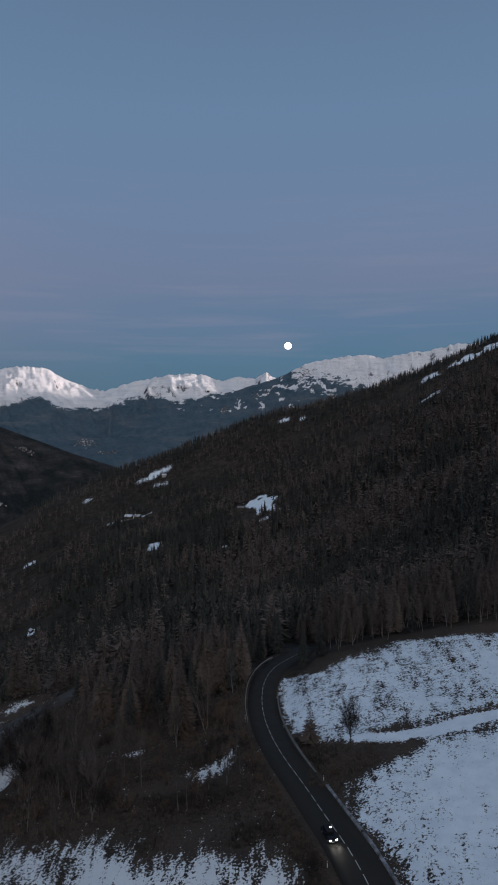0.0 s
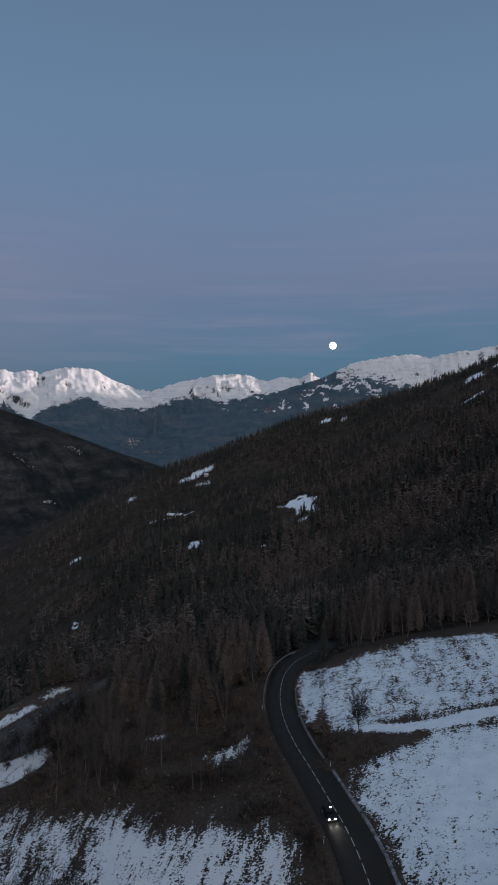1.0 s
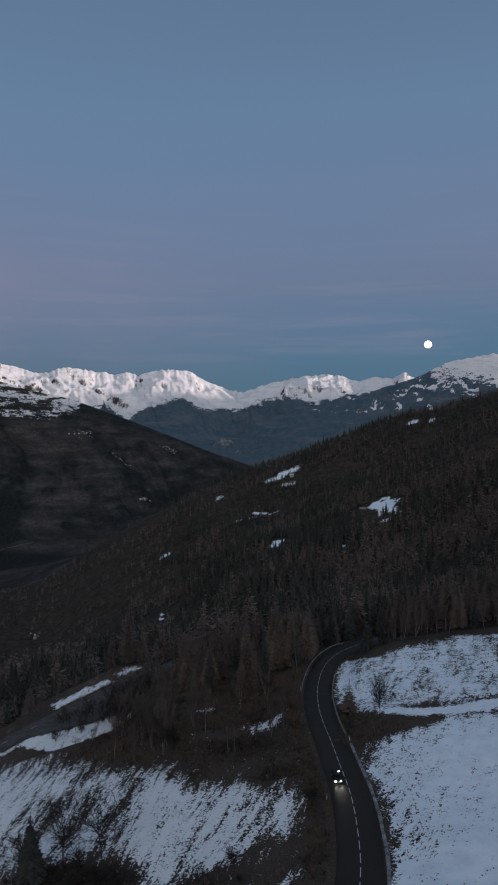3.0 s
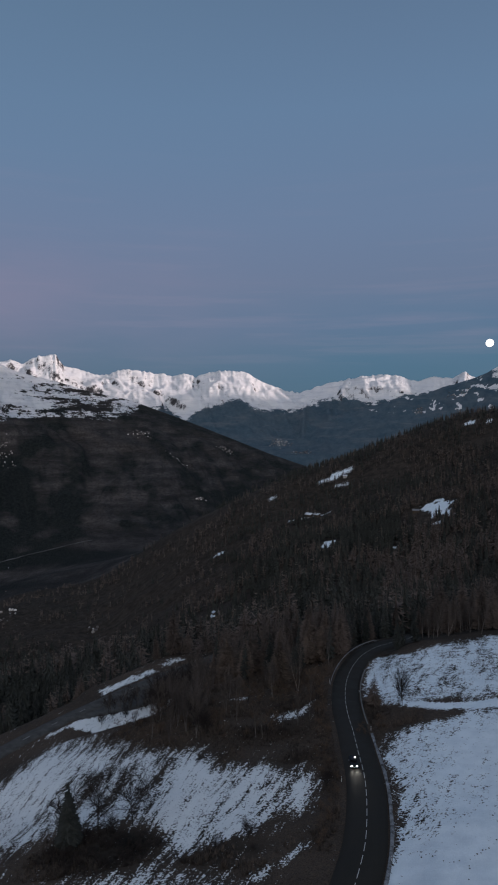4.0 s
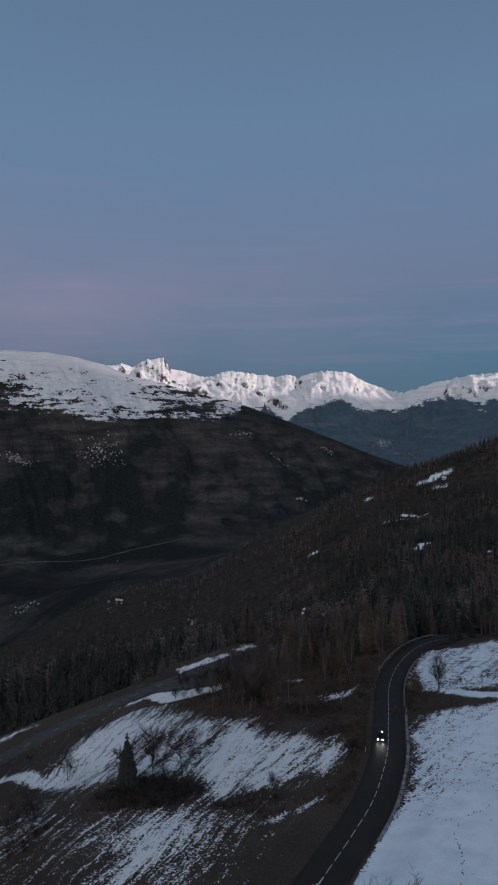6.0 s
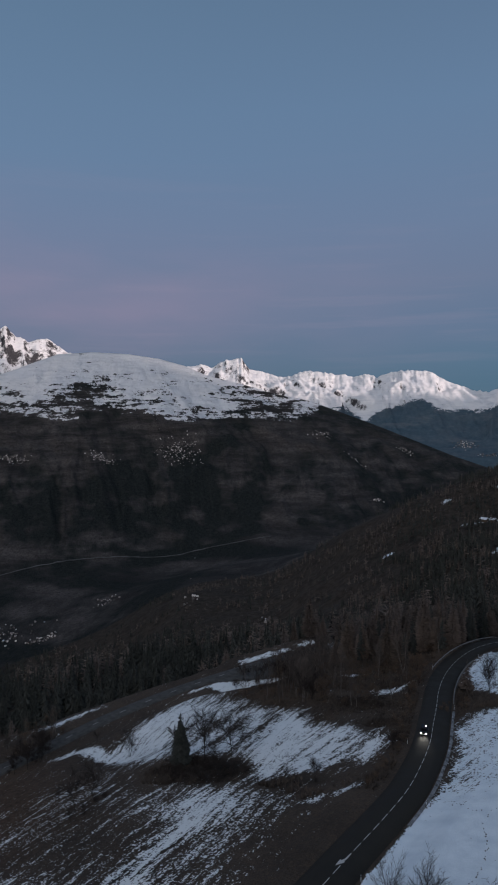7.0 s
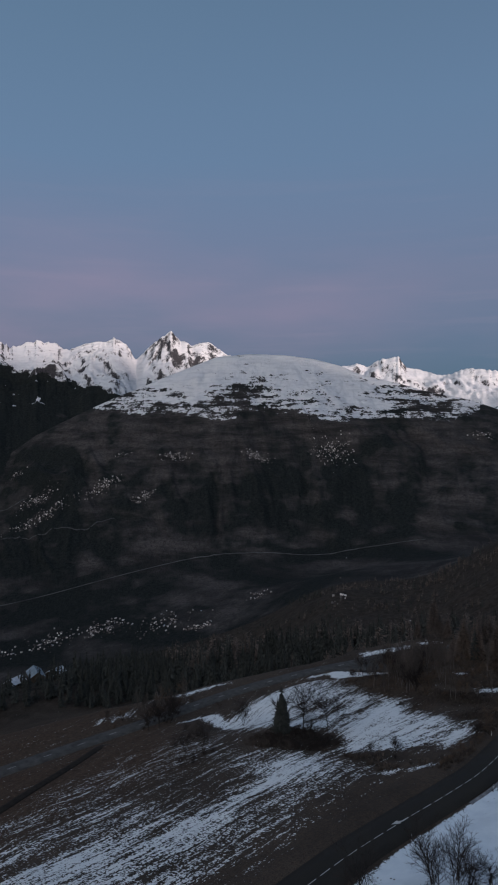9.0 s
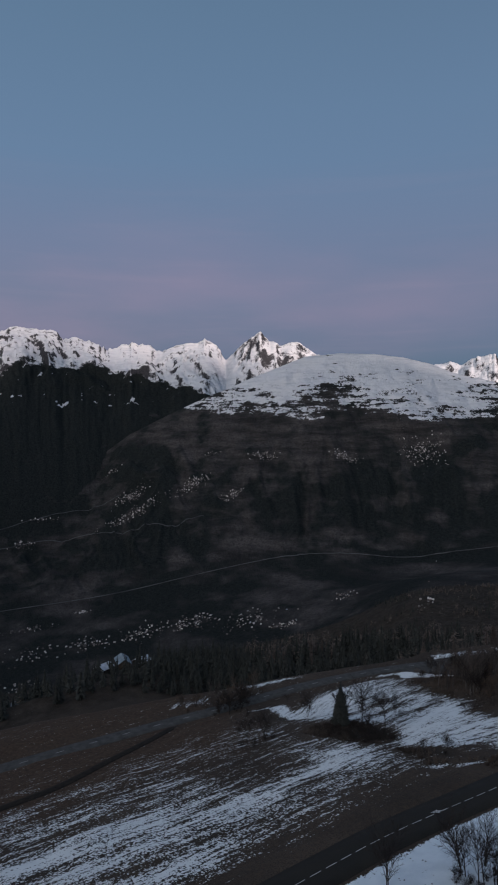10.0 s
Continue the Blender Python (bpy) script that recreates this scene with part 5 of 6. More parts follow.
def make_scrub():
    """Dry grass, fern and briar on the brown bank: bunches of thin stalks."""
    g = np.random.default_rng(31)
    x, y = np.concatenate([g.uniform(-70, 16, 26000), g.uniform(4, 17, 3500)]), np.concatenate([g.uniform(112, 212, 26000), g.uniform(84, 165, 3500)])
    x, y = np.concatenate([x, g.uniform(12, 30, 1500), g.uniform(-52, 4, 3500)]), np.concatenate([y, g.uniform(136, 162, 1500), g.uniform(78, 98, 3500)])
    away = (np.abs(nearest(x, y, MAIN_LINE)[0]) > 5.6) & (np.abs(nearest(x, y, LOWER_LINE)[0]) > 6.5) & ~((x < -56) & (y > 168))
    thick = 0.5 + 1.6 * fractal(x / 11, y / 11, 3, 34)
    keep = away & (snow_cover(x, y) < 0.22) & (g.random(len(x)) < thick)
    x, y = x[keep], y[keep]
    z, n, k = height_at(x, y), len(x), 9
    tall = (0.45 + 1.5 * np.clip(fractal(x / 9, y / 9, 2, 35) + 0.25, 0, 1)) * g.uniform(0.6, 1.4, n)
    a, lean = g.uniform(0, 6.283, (n, k)), g.uniform(0.1, 0.75, (n, k))
    h = tall[:, None] * g.uniform(0.5, 1.1, (n, k))
    c, d = np.cos(a), np.sin(a)
    fx, fy = x[:, None] + c * 0.15, y[:, None] + d * 0.15
    wide = 0.035 + 0.03 * tall[:, None]
    foot = np.broadcast_to(z[:, None] - 0.05, h.shape)
    one = np.stack([fx - d * wide, fy + c * wide, foot], axis=-1)
    two = np.stack([fx + d * wide, fy - c * wide, foot], axis=-1)
    tip = np.stack([fx + c * h * lean, fy + d * h * lean, z[:, None] + h * (1 - 0.3 * lean)], axis=-1)
    tone = np.clip(0.35 + 0.9 * fractal(x / 16, y / 16, 3, 36) + g.normal(0, 0.12, n), 0, 1)
    verts = np.stack([one, two, tip], axis=2).reshape(-1, 3)
    tagged(tri_mesh("dry_scrub", verts, np.arange(len(verts)).reshape(-1, 3), M_SCRUB, np.repeat(tone, k * 3)), "dry brown grass, fern and briar on the roadside bank", "scrub", kind="stuff")


M_SCRUB = material("dry_stalks", foliage((0.030, 0.026, 0.0235), (0.124, 0.096, 0.079), 0.3))
make_scrub()


# ---- the road's markings and edges ----
def make_markings():
    _, _, total = line_frame(ROAD_FINE, 0)
    period, dash, width = 3.95, 2.75, 0.14
    s, arrow_at = 60.0, 178.0
    verts = [(-width / 2, 0, 0), (width / 2, 0, 0), (width / 2, dash / 2, 0), (-width / 2, dash / 2, 0), (width / 2, dash, 0), (-width / 2, dash, 0)]
    verts += [(x, y, -0.012) for x, y, _ in verts]
    faces = [(0, 1, 2, 3), (3, 2, 4, 5), (0, 6, 7, 1), (1, 7, 8, 2), (2, 8, 10, 4), (4, 10, 11, 5), (5, 11, 9, 3), (3, 9, 6, 0)]
    first = None
    while s < total - 6:
        p, d, _ = line_frame(ROAD_FINE, s)
        if abs(s - arrow_at) > 3:
            if first is None:
                ob = first = mesh_object("centre_dash", verts, faces, M_PAINT, road)
            else:
                ob = new("centre_dash", first.data)
                ob.parent = road
            ob.matrix_basis = pose(p[0], p[1], p[2] + 0.22 + 0.06 + 0.012, math.degrees(math.asin(d[2])), 0, math.degrees(math.atan2(-d[0], d[1])))
        s += period
    # the arrow that bends drivers back into their lane
    p, d, _ = line_frame(ROAD_FINE, arrow_at)
    shape = [(-0.1, 3.4), (0.1, 3.4), (0.14, 1.6), (-0.05, 0.9), (0.25, 0.5), (-0.75, -1.2), (-0.85, 0.75), (-0.5, 0.7), (-0.18, 1.5)]
    v = [(x, y, 0) for x, y in shape] + [(x, y, -0.012) for x, y in shape]
    k = len(shape)
    f = [tuple(range(k))[::-1]] + [(i, (i + 1) % k, k + (i + 1) % k, k + i) for i in range(k)]
    arrow = mesh_object("lane_arrow", v, f, M_PAINT, road, label="white bent arrow painted on the asphalt")
    arrow.matrix_basis = pose(p[0], p[1], p[2] + 0.22 + 0.06 + 0.012, 0, 0, math.degrees(math.atan2(-d[0], d[1])))


def make_lower_dashes():
    """The long broken line down the middle of the lower road."""
    line = polyline(road_line(LOWER_ROAD, 3.0), 2.0)
    _, _, total = line_frame(line, 0)
    verts = [(-0.08, 0, 0), (0.08, 0, 0), (0.08, 3, 0), (-0.08, 3, 0), (-0.08, 0, -0.012), (0.08, 0, -0.012), (0.08, 3, -0.012), (-0.08, 3, -0.012)]
    faces = [(0, 1, 2, 3), (0, 4, 5, 1), (1, 5, 6, 2), (2, 6, 7, 3), (3, 7, 4, 0)]
    mesh = mesh_object("centre_dash", verts, faces, M_PAINT, low_road)
    for k, s in enumerate(np.arange(40.0, total - 20, 13.0)):
        p, d, _ = line_frame(line, s)
        ob = mesh if k == 0 else new("centre_dash", mesh.data)
        ob.parent = low_road
        ob.matrix_basis = pose(p[0], p[1], p[2] + 0.2 + 0.06 + 0.03, math.degrees(math.asin(d[2])), 0, math.degrees(math.atan2(-d[0], d[1])))


make_markings()
make_lower_dashes()
M_STEEL = material("galvanised_steel", tinted((0.16, 0.16, 0.17), (0.30, 0.30, 0.31), 2.0, 0.5))
M_WALL = material("weathered_concrete", tinted((0.10, 0.10, 0.10), (0.22, 0.21, 0.20), 1.2, 0.9))
M_SNOWBANK = material("ploughed_snow", tinted((0.035, 0.032, 0.029), (0.33, 0.34, 0.36), 0.7, 0.85))
M_PLASTIC = material("white_plastic", tinted((0.55, 0.55, 0.55), (0.75, 0.75, 0.75), 4.0, 0.5))


def edge_run(s0, s1, offset, step):
    out = []
    for s in np.arange(s0, s1, step):
        p, d, _ = line_frame(ROAD_FINE, s)
        out.append(Vector((p[0] + d[1] * offset, p[1] - d[0] * offset, p[2] + 0.2)))
    return out


def make_guard_rail():
    run = edge_run(298, 352, -4.9, 2.0)
    rail = thing("guard_rail", "grey steel guard rail along the bend's outer edge", "guard rail")
    verts, faces = [], []
    profile = [(0.0, 0.45), (0.07, 0.52), (0.0, 0.59), (0.07, 0.66), (0.0, 0.74), (-0.02, 0.74), (-0.02, 0.45)]
    for i, p in enumerate(run):
        d = (run[min(i + 1, len(run) - 1)] - run[max(i - 1, 0)]).normalized()
        n = Vector((d.y, -d.x, 0))
        verts += [tuple(p + n * o + Vector((0, 0, z))) for o, z in profile]
    k = len(profile)
    faces = [(i * k + j, i * k + (j + 1) % k, (i + 1) * k + (j + 1) % k, (i + 1) * k + j) for i in range(len(run) - 1) for j in range(k)]
    mesh_object("beam", verts, faces, M_STEEL, rail)
    pv = [(x, y, z) for z in (-0.7, 0.7) for x, y in ((-0.05, -0.06), (0.05, -0.06), (0.05, 0.06), (-0.05, 0.06))]
    pf = [(0, 1, 5, 4), (1, 2, 6, 5), (2, 3, 7, 6), (3, 0, 4, 7), (4, 5, 6, 7)]
    first = None
    for p in run[::2]:
        ob = mesh_object("post", pv, pf, M_STEEL, rail) if first is None else new("post", first.data)
        first = first or ob
        ob.parent = rail
        ob.location = p - Vector((0.06, 0, 0))


def swept(name, run, profile, mat, rough, seed, label, category, kind=""):
    """A bank or low wall swept along a run, its section uneven."""
    rng = random.Random(seed)
    verts = []
    for i, p in enumerate(run):
        d = (run[min(i + 1, len(run) - 1)] - run[max(i - 1, 0)]).normalized()
        n = Vector((d.y, -d.x, 0))
        k = 1 + rng.gauss(0, rough)
        ends = min(1.0, i / 8, (len(run) - 1 - i) / 3)
        verts += [tuple(p + n * (o * (1 + rng.gauss(0, rough * 0.4))) + Vector((0, 0, z * max(k, 0.2) * ends if z > 0 else z))) for o, z in profile]
    k = len(profile)
    faces = [(i * k + j, i * k + j + 1, (i + 1) * k + j + 1, (i + 1) * k + j) for i in range(len(run) - 1) for j in range(k - 1)]
    return tagged(mesh_object(name, verts, faces, mat, smooth_shade=True), label, category, kind=kind)


make_guard_rail()
swept("snow_bank", edge_run(196, 262, 4.55, 2.2), [(0, -0.3), (0.08, 0.05), (0.25, 0.13), (0.45, 0.12), (0.65, 0.05), (0.85, -0.3)], M_SNOWBANK, 0.22, 3,
      "grey ploughed snow bank along the asphalt's edge", "snow bank", "structure")
swept("kerb_wall", edge_run(266, 318, 4.6, 1.5), [(0, -0.4), (0, 0.42), (0.3, 0.45), (0.32, -0.4)], M_WALL, 0.06, 4,
      "low concrete wall beside the road's inner edge", "wall", "structure")


def make_marker_post(s, offset):
    p, d, _ = line_frame(ROAD_FINE, s)
    root = thing("marker_post", "slim white roadside marker post in the snow", "marker post", "marker posts along the road")
    x, y = p[0] + d[1] * offset, p[1] - d[0] * offset
    v, f = [], []
    tube(v, f, [Vector((0, 0, -0.3)), Vector((0, 0, 0.6)), Vector((0, 0, 1.15)), Vector((0.02, 0, 1.25))], [0.06, 0.06, 0.055, 0.02], 6)
    mesh_object("post", v, f, M_PLASTIC, root)
    v, f = [], []
    tube(v, f, [Vector((0, 0, 0.85)), Vector((0, 0, 1.02))], [0.068, 0.068], 6)
    mesh_object("band", v, f, M_DARK, root, label="dark reflector band")
    root.location = (x, y, ground_z(x, y))


M_DARK = material("dark_plastic", tinted((0.012, 0.012, 0.013), (0.03, 0.03, 0.032), 4.0, 0.5))
for s, o in ((176.1, 4.7), (205, 5.2), (262, 5.0), (300, -5.4), (232, -5.3), (322, 5.0)):
    make_marker_post(s, o)

# ---- the car on the road ----
M_CAR = material("black_car_paint", tinted((0.010, 0.010, 0.012), (0.016, 0.016, 0.018), 1.0, 0.25))
M_GLASS = material("car_glass", tinted((0.008, 0.009, 0.011), (0.012, 0.013, 0.015), 1.0, 0.08))
M_TYRE = material("tyre_rubber", tinted((0.012, 0.012, 0.012), (0.022, 0.022, 0.022), 6.0, 0.85))
M_BEAM = material("headlight_glow", glowing((1.0, 0.97, 0.9), 55.0))
M_TAIL = material("roof_light_glow", glowing((1.0, 0.75, 0.72), 22.0))


def box_part(name, size, at, mat, parent, bevel=0.05, taper=0.0, label=""):
    bm = bmesh.new()
    bmesh.ops.create_cube(bm, size=1)
    for v in bm.verts:
        k = 1 - taper if v.co.z > 0 else 1
        v.co = Vector((v.co.x * size[0] * k, v.co.y * size[1] * k, v.co.z * size[2]))
    if bevel:
        bmesh.ops.bevel(bm, geom=bm.edges[:], offset=bevel, segments=2, affect="EDGES", profile=0.6)
    bmesh.ops.translate(bm, verts=bm.verts, vec=at)
    return part(name, bm, mat, parent, label)


def make_car(s, offset):
    car = thing("car", "black car with lit headlights driving on the asphalt", "car")
    box_part("body", (1.82, 4.35, 0.62), (0, 0, 0.62), M_CAR, car, 0.14)
    box_part("bonnet", (1.66, 1.25, 0.2), (0, 1.45, 0.95), M_CAR, car, 0.08, 0.12)
    box_part("cabin", (1.58, 2.45, 0.62), (0, -0.45, 1.2), M_CAR, car, 0.12, 0.16)
    box_part("windscreen", (1.34, 0.06, 0.44), (0, 0.70, 1.2), M_GLASS, car, 0.02, 0.1)
    box_part("rear_window", (1.30, 0.06, 0.38), (0, -1.62, 1.22), M_GLASS, car, 0.02, 0.1)
    for x in (-0.76, 0.76):
        box_part("side_window", (0.05, 1.9, 0.36), (x * 0.985, -0.45, 1.24), M_GLASS, car, 0.02)
        box_part("mirror", (0.2, 0.12, 0.14), (x * 1.22, 0.62, 1.08), M_CAR, car, 0.04)
        lamp = box_part("headlight", (0.36, 0.1, 0.18), (x * 0.82, 2.16, 0.76), M_BEAM, car, 0.04, 0.0, "bright white headlight")
        for y in (-1.35, 1.35):
            bm = bmesh.new()
            bmesh.ops.create_cone(bm, cap_ends=True, segments=18, radius1=0.33, radius2=0.33, depth=0.22)
            bmesh.ops.bevel(bm, geom=[e for e in bm.edges if len(e.link_faces) == 2 and e.calc_face_angle() > 1.0], offset=0.05, segments=2, affect="EDGES")
            bmesh.ops.rotate(bm, verts=bm.verts, matrix=Matrix.Rotation(math.pi / 2, 3, "Y"))
            bmesh.ops.translate(bm, verts=bm.verts, vec=(x * 1.08, y, 0.33))
            wheel = part("wheel", bm, M_TYRE, car)
            bm = bmesh.new()
            bmesh.ops.create_cone(bm, cap_ends=True, segments=12, radius1=0.2, radius2=0.16, depth=0.05)
            bmesh.ops.rotate(bm, verts=bm.verts, matrix=Matrix.Rotation(math.pi / 2 if x > 0 else -math.pi / 2, 3, "Y"))
            bmesh.ops.translate(bm, verts=bm.verts, vec=(x * 1.08 + math.copysign(0.12, x), y, 0.33))
            part("rim", bm, M_STEEL, wheel, "steel rim")
    box_part("bumper", (1.7, 0.12, 0.2), (0, 2.18, 0.46), M_DARK, car, 0.04)
    box_part("grille", (0.8, 0.06, 0.16), (0, 2.17, 0.74), M_DARK, car, 0.02)
    box_part("number_plate", (0.52, 0.03, 0.11), (0, 2.25, 0.5), M_PLASTIC, car, 0.005)
    box_part("roof_light", (0.26, 0.14, 0.12), (-0.45, -0.5, 1.57), M_TAIL, car, 0.03, 0.1, "small lit roof lamp")
    p, d, _ = line_frame(ROAD_FINE, s)
    turn = math.degrees(math.atan2(-d[0], d[1])) + 180
    m = pose(p[0] + d[1] * offset, p[1] - d[0] * offset, p[2] + 0.25, 0, 0, turn)
    car.matrix_basis = m
    for x in (-0.62, 0.62):
        lamp = new("headlight_beam", bpy.data.lights.new("headlight_beam", "SPOT"))
        lamp.data.energy, lamp.data.spot_size, lamp.data.spot_blend, lamp.data.color, lamp.data.shadow_soft_size = 230, radians(52), 0.8, (1.0, 0.95, 0.86), 0.08
        lamp.matrix_world = m @ look((x, 2.35, 0.8), (x, 14, -0.4))


make_car(240.5, -2.0)

# ---- houses ----
M_PLASTER = material("pale_plaster", tinted((0.20, 0.19, 0.18), (0.40, 0.38, 0.36), 0.5, 0.9, 0.0, 0.4))
M_TIMBER = material("dark_timber", tinted((0.045, 0.034, 0.027), (0.09, 0.068, 0.05), 0.8, 0.85, 0.0, 0.4))
M_SLATE = material("grey_slate", tinted((0.07, 0.072, 0.078), (0.16, 0.16, 0.17), 0.4, 0.7, 0.0, 0.5))
M_WHITE_ROOF = material("snow_dusted_roof", tinted((0.34, 0.36, 0.40), (0.62, 0.65, 0.72), 0.4, 0.8, 0.0, 0.5))
M_BLUE_ROOF = material("blue_grey_metal_roof", tinted((0.13, 0.17, 0.20), (0.26, 0.31, 0.35), 0.3, 0.5))
M_RED_ROOF = material("rusty_red_roof", tinted((0.16, 0.06, 0.05), (0.26, 0.10, 0.08), 0.5, 0.8))


def build_far_houses(add, link, bsdf):
    rnd = add("ShaderNodeNewGeometry").outputs["Random Per Island"]
    ramp = ramp_of(add, [(0.0, (0.04, 0.036, 0.034, 1)), (0.45, (0.13, 0.115, 0.11, 1)), (0.75, (0.34, 0.30, 0.28, 1)), (1.0, (0.78, 0.72, 0.68, 1))])
    link(rnd, ramp.inputs[0])
    link(ramp.outputs[0], bsdf.inputs["Base Color"])


M_FAR_HOUSES = material("far_house_walls", build_far_houses)


def house(w, l, h, wall_mat, roof_mat, label, group="", detail=False):
    root = thing("house", label, "house", group)
    rise = w * 0.32
    v = [(-w / 2, -l / 2, -3), (w / 2, -l / 2, -3), (w / 2, l / 2, -3), (-w / 2, l / 2, -3), (-w / 2, -l / 2, h), (w / 2, -l / 2, h), (w / 2, l / 2, h), (-w / 2, l / 2, h),
         (0, -l / 2, h + rise), (0, l / 2, h + rise)]
    f = [(0, 1, 5, 8, 4), (1, 2, 6, 5), (2, 3, 7, 9, 6), (3, 0, 4, 7)]
    wall = mesh_object("wall", v, f, wall_mat, root)
    o, e, th = 0.9, 0.9, 0.35
    sl = rise / (w / 2)
    v = []
    for y in (-l / 2 - e, l / 2 + e):
        v += [(-w / 2 - o, y, h - o * sl), (0, y, h + rise), (w / 2 + o, y, h - o * sl), (-w / 2 - o, y, h - o * sl + th), (0, y, h + rise + th), (w / 2 + o, y, h - o * sl + th)]
    f = [(3, 4, 10, 9), (4, 5, 11, 10), (0, 6, 7, 1), (1, 7, 8, 2), (0, 1, 4, 3), (1, 2, 5, 4), (6, 9, 10, 7), (7, 10, 11, 8), (0, 3, 9, 6), (2, 8, 11, 5)]
    roof = mesh_object("roof", v, f, roof_mat, root)
    if detail:
        box_part("chimney", (0.9, 0.9, 2.2), (w * 0.2, l * 0.15, h + rise * 0.7 + 0.9), M_WALL, roof, 0.06)
        for side in (-1, 1):
            for level in range(max(1, int(h / 3))):
                for y in np.arange(-l / 2 + 2, l / 2 - 1, 3.2):
                    win = box_part("window", (0.12, 1.2, 1.3), (side * (w / 2 + 0.03), y, 1.4 + level * 2.8), M_GLASS, root, 0.0)
    return root


def bearing(az, r):
    return HUB[0] + r * math.sin(radians(az)), HUB[1] + r * math.cos(radians(az))


def make_villages():
    rng = random.Random(77)
    protos = [house(9, 12, 6, M_PLASTER, M_SLATE, "pale plastered house with a grey slate roof in the valley", "village houses"),
              house(8, 10, 5, M_TIMBER, M_WHITE_ROOF, "small timber house with a snow-dusted roof in the valley", "village houses"),
              house(10, 16, 7, M_PLASTER, M_WHITE_ROOF, "pale house with a snow-dusted gable roof in the valley", "village houses"),
              house(8, 11, 6, M_PLASTER, M_RED_ROOF, "pale house with a rusty red roof in the valley", "village houses")]
    used = [False] * 4
    # bearing, distance, houses, half width in degrees, half depth in metres
    villages = [(-54.5, 1790, 16, 3.6, 45), (-50.8, 1680, 12, 1.6, 30), (-59.5, 1872, 20, 2.6, 40), (-64.0, 1885, 18, 2.6, 35), (-68.5, 1885, 14, 2.4, 40), (-73.5, 1880, 10, 2.2, 40), (-73.5, 2105, 8, 2.2, 20),
                (-69.2, 2180, 5, 0.8, 10), (-74.3, 1600, 6, 2.4, 50), (-45.6, 1838, 7, 1.2, 30), (-39.2, 2935, 46, 2.3, 75), (-45.9, 2845, 26, 1.3, 32), (-53.4, 2915, 12, 1.7, 26), (-57.8, 3058, 6, 1.0, 20),
                (-65.0, 2996, 34, 1.6, 40), (-64.6, 2845, 40, 3.2, 45), (-59.5, 2859, 30, 1.9, 45), (-56.0, 2719, 16, 1.0, 25), (-66.5, 3250, 6, 1.0, 25), (-74.0, 2890, 10, 1.2, 20), (-72.5, 3020, 5, 2.0, 15),
                (-26.8, 3169, 12, 1.3, 30), (-19.5, 3330, 9, 0.9, 25), (-23.3, 2996, 9, 0.9, 20), (-21.8, 2683, 6, 0.6, 15), (-52.6, 2918, 8, 0.9, 18), (-37.8, 1358, 3, 0.9, 30), (-31.2, 1167, 2, 0.4, 12),
                (-2.8, 3900, 9, 0.5, 40), (0.6, 3960, 9, 1.4, 30), (4.2, 3980, 10, 0.9, 25),
                (-14.6, 3838, 16, 1.0, 40), (-12.6, 3700, 10, 1.2, 30)]
    spots = []
    for az, r, n, da, dr in villages:
        for _ in range(math.ceil(n * 0.5)):
            spots.append((az + rng.gauss(0, 0.42) * da, r + rng.gauss(0, 0.5) * dr * (1.9 if 1700 < r < 1900 else 1.0)))
    spots += [(-37.8, 2265), (-38.1, 1665)]
    g = np.array([bearing(a, r) for a, r in spots])
    z = height_at(g[:, 0], g[:, 1])
    for (x, y), h, (az, r) in zip(g, z, spots):
        k = rng.choices(range(4), (5, 3, 4, 1))[0]
        big = 1.8 if (az, r) in spots[-2:] else 1.0
        k = 2 if (az, r) == spots[-2] else 3 if (az, r) == spots[-1] else k
        m = pose(x, y, h, 0, 0, rng.uniform(0, 360)) @ Matrix.Scale(rng.uniform(0.28, 0.46) * big, 4)
        if used[k]:
            copy_thing(protos[k], m)
        else:
            used[k] = True
            protos[k].matrix_basis = m
    # the many roofs of the villages farther off
    verts, faces, tone = [], [], []
    for az, r, n, da, dr in villages:
        many = int(n * 5)
        a = [az + rng.gauss(0, 0.42) * da for _ in range(many)]
        q = [r + rng.gauss(0, 0.5) * dr * (1.9 if 1700 < r < 1900 else 1.0) for _ in range(many)]
        at = np.array([bearing(i, j) for i, j in zip(a, q)])
        for (x, y), h in zip(at, height_at(at[:, 0], at[:, 1])):
            k = rng.uniform(0.24, 0.46)
            w, l, e, u = 4.5 * k, rng.uniform(5, 8) * k, 6 * k, rng.uniform(0, math.pi)
            c, s = math.cos(u), math.sin(u)
            b = len(verts)
            for px, py, pz in ((-w, -l, -2), (w, -l, -2), (w, l, -2), (-w, l, -2), (-w, -l, e), (w, -l, e), (w, l, e), (-w, l, e), (0, -l, e * 1.5), (0, l, e * 1.5)):
                verts.append((x + px * c - py * s, y + px * s + py * c, h + pz))
            faces += [(b, b + 1, b + 5, b + 8, b + 4), (b + 1, b + 2, b + 6, b + 5), (b + 2, b + 3, b + 7, b + 9, b + 6), (b + 3, b, b + 4, b + 7), (b + 4, b + 8, b + 9, b + 7), (b + 8, b + 5, b + 6, b + 9)]
    tagged(mesh_object("village", verts, faces, M_FAR_HOUSES), "clustered pale and dark roofs of far villages", "village", kind="stuff")
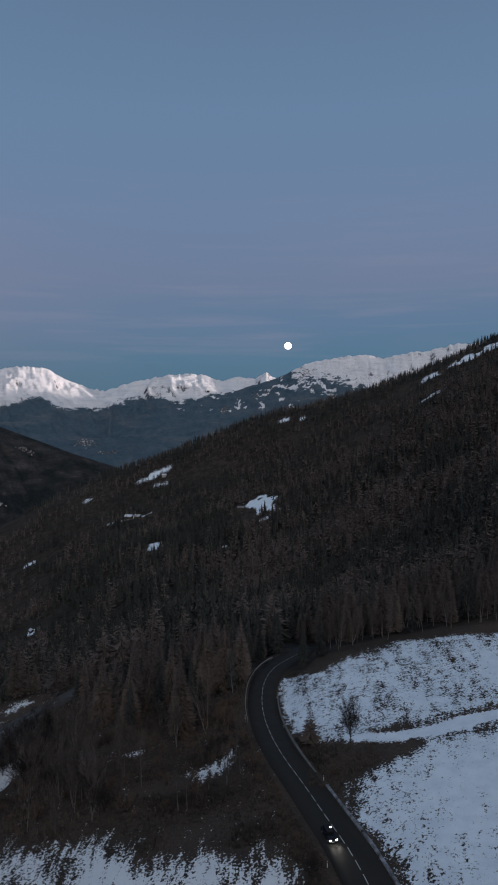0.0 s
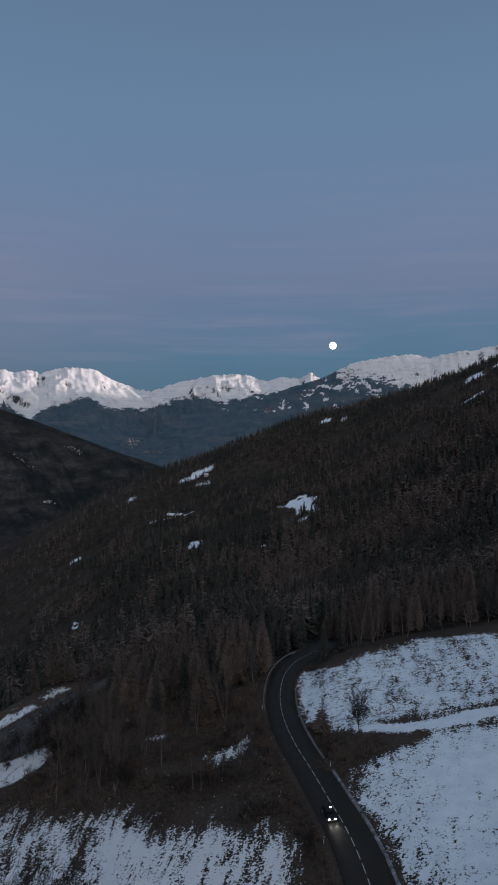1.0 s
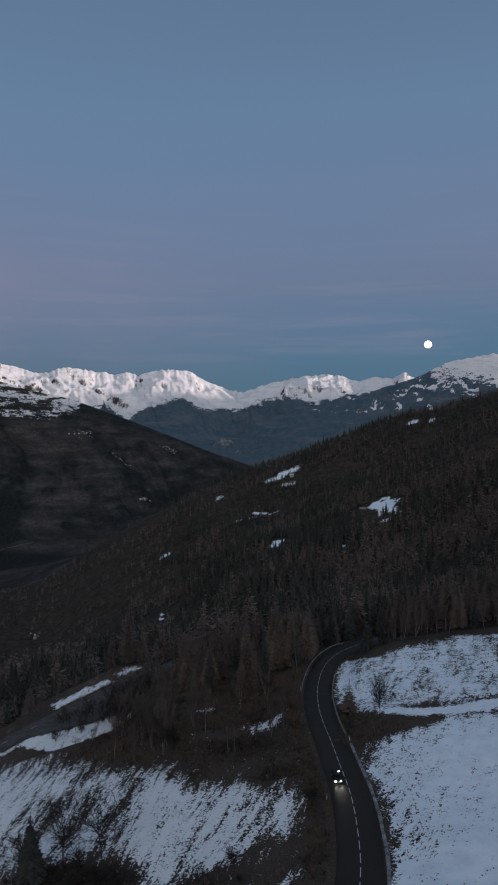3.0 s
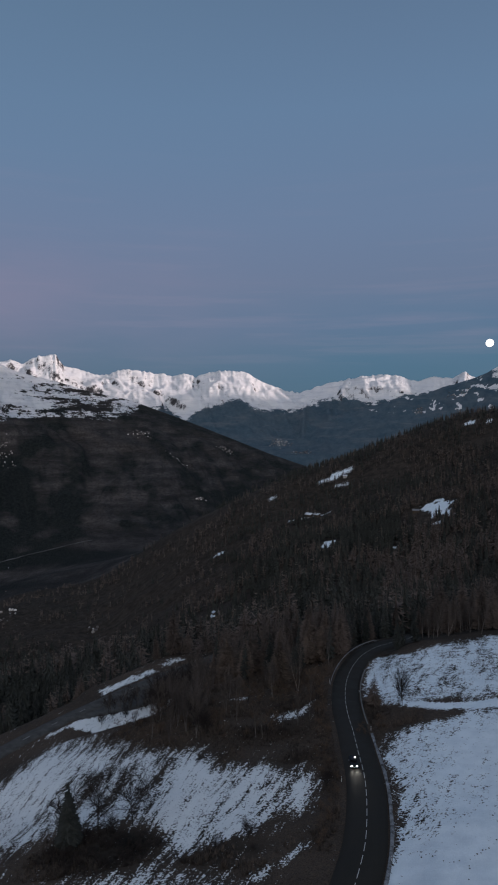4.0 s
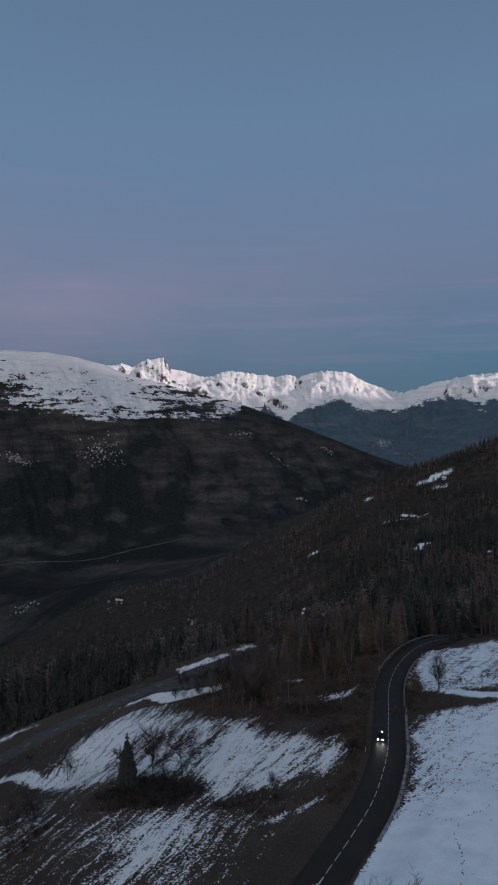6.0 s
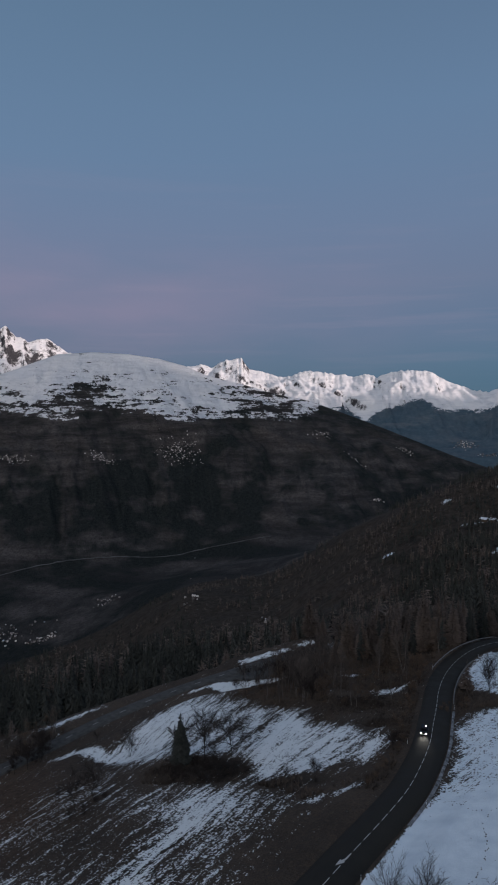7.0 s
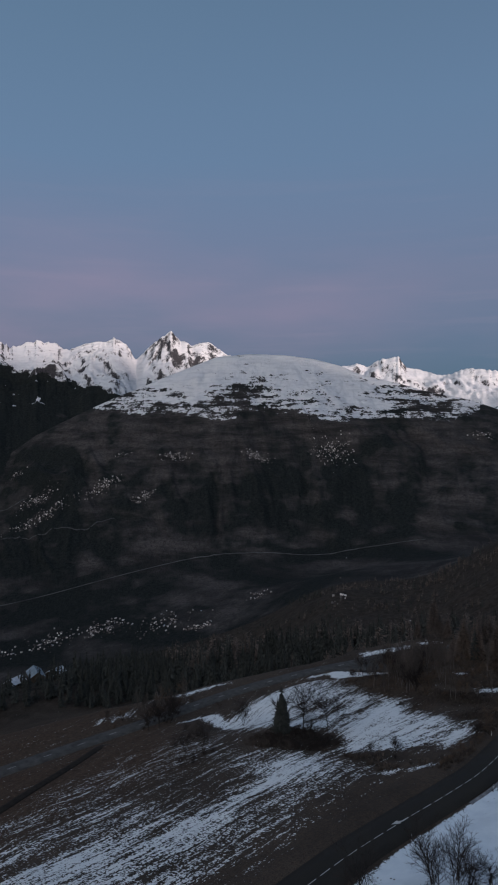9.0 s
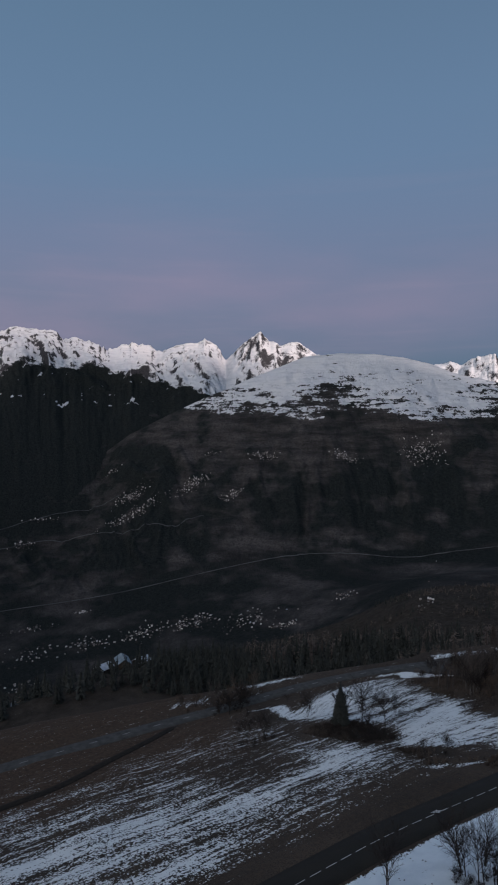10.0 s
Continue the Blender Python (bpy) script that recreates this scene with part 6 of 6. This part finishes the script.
    # chalets on the edge of the wood
    for (x, y, turn, w, l, h, wall, roof, label) in (
            (-205, 1111, 70, 8, 12, 5, M_TIMBER, M_WHITE_ROOF, "timber chalet with a snowy roof in a forest glade"),
            (-188, 1100, 60, 7, 10, 5, M_TIMBER, M_WHITE_ROOF, "small timber chalet with a snowy roof in a forest glade"),
            (-12, 962, 80, 5, 9, 3.5, M_TIMBER, M_SLATE, "dark timber chalet beside a snowy glade"),
            (-165, 1268, 75, 5, 7, 3.5, M_PLASTER, M_WHITE_ROOF, "pale chalet beside a snowy track high on the slope"),
            (-251, 745, 40, 4, 5, 3, M_TIMBER, M_WHITE_ROOF, "timber hut with a snowy roof among trees"),
            (-100, 300, 30, 7, 9, 4, M_TIMBER, M_WHITE_ROOF, "timber barn with a snowy roof among larches")):
        ob = house(w, l, h, wall, roof, label)
        ob.matrix_basis = pose(x, y, ground_z(x, y), 0, 0, turn)
    # the large roofs below the wood
    for az, r, turn, w, l, h, roof, label in ((-67.0, 474, 20, 9, 12, 6, M_WHITE_ROOF, "large chalet with a frosted white roof below the wood"),
                                              (-65.2, 478, 75, 10, 16, 7, M_BLUE_ROOF, "wide lodge with a blue-grey metal roof among bare trees"),
                                              (-63.4, 482, 15, 8, 12, 6, M_WHITE_ROOF, "lodge with a pale metal roof among bare trees"),
                                              (-75.5, 610, 35, 10, 13, 6, M_SLATE, "chalet with a frosted slate roof below the road")):
        x, y = bearing(az, r)
        ob = house(w, l, h, M_TIMBER, roof, label, "", True)
        ob.matrix_basis = pose(x, y, ground_z(x, y) - 0.8, 0, 0, turn)


make_villages()
M_PALE_ROAD = material("pale_valley_road", tinted((0.045, 0.045, 0.048), (0.14, 0.14, 0.145), 0.02, 0.8))


def valley_road(name, marks, half, label):
    """A road far off that follows the ground."""
    pts = polyline([bearing(a, r) for a, r in marks], 14.0)
    t = np.gradient(pts, axis=0)
    t /= np.linalg.norm(t, axis=1)[:, None]
    n = np.stack([t[:, 1], -t[:, 0]], axis=1)
    verts = []
    for o in (-half, half):
        q = pts + n * o
        verts.append(np.column_stack([q, height_at(q[:, 0], q[:, 1]) + 2.0]))
    low = [v - np.array([0, 0, 5.0]) for v in verts]
    k = len(pts)
    allv = np.concatenate([low[0], verts[0], verts[1], low[1]])
    faces = [(j * k + i, j * k + i + 1, (j + 1) * k + i + 1, (j + 1) * k + i) for j in range(3) for i in range(k - 1)]
    return tagged(mesh_object(name, [tuple(v) for v in allv], faces, M_PALE_ROAD), label, "road", kind="structure")


valley_road("road_valley", [(-84, 2310), (-76, 2296), (-69, 2280), (-61.6, 2283), (-56.5, 2290), (-50.3, 2318), (-44.3, 2310), (-41.3, 2301), (-36.6, 2327), (-31, 2300)], 1.0, "pale road along the valley floor")
valley_road("road_shoulder", [(-84, 2900), (-75.9, 2976), (-73.2, 3022), (-68.9, 3073), (-66, 3040)], 0.6, "pale road over the hill's shoulder")
valley_road("road_terrace", [(-84, 2890), (-75.9, 2877), (-71.3, 2896), (-66.5, 2754), (-61.6, 2640), (-58.5, 2637)], 0.8, "pale road below a hillside village")


# ---- tracks of animals in the snow ----
def make_tracks():
    rng = random.Random(5)
    for trail in ([(32, 86), (35, 84), (37, 82), (39, 83), (41, 84), (45, 88)], [(40.5, 83), (40, 78), (42, 72), (43, 65), (42.5, 58)], [(24.8, 37.5), (27, 41), (29.5, 42.5)], [(26, 33.5), (30, 34), (34, 34), (37, 36)]):
        verts, faces = [], []
        for x, y in polyline(trail, 0.7):
            if rng.random() < 0.35:
                continue
            x, y, r = x + rng.gauss(0, 0.2), y + rng.gauss(0, 0.3), rng.uniform(0.07, 0.17)
            z, b = ground_z(x, y), len(verts)
            verts.append((x, y, z + 0.13))
            for k in range(6):
                a = math.pi * k / 3 + rng.uniform(-0.3, 0.3)
                verts.append((x + r * math.cos(a), y + r * 1.4 * math.sin(a), z + 0.07))
            faces += [(b, b + 1 + k, b + 1 + (k + 1) % 6) for k in range(6)]
        tagged(mesh_object("animal_track", verts, faces, M_DARK_TURF), "trail of dark animal prints trodden through the snow", "animal track", "animal tracks in the snow", kind="stuff")


M_DARK_TURF = material("trodden_turf", tinted((0.020, 0.017, 0.014), (0.048, 0.038, 0.030), 2.0, 0.95))
make_tracks()
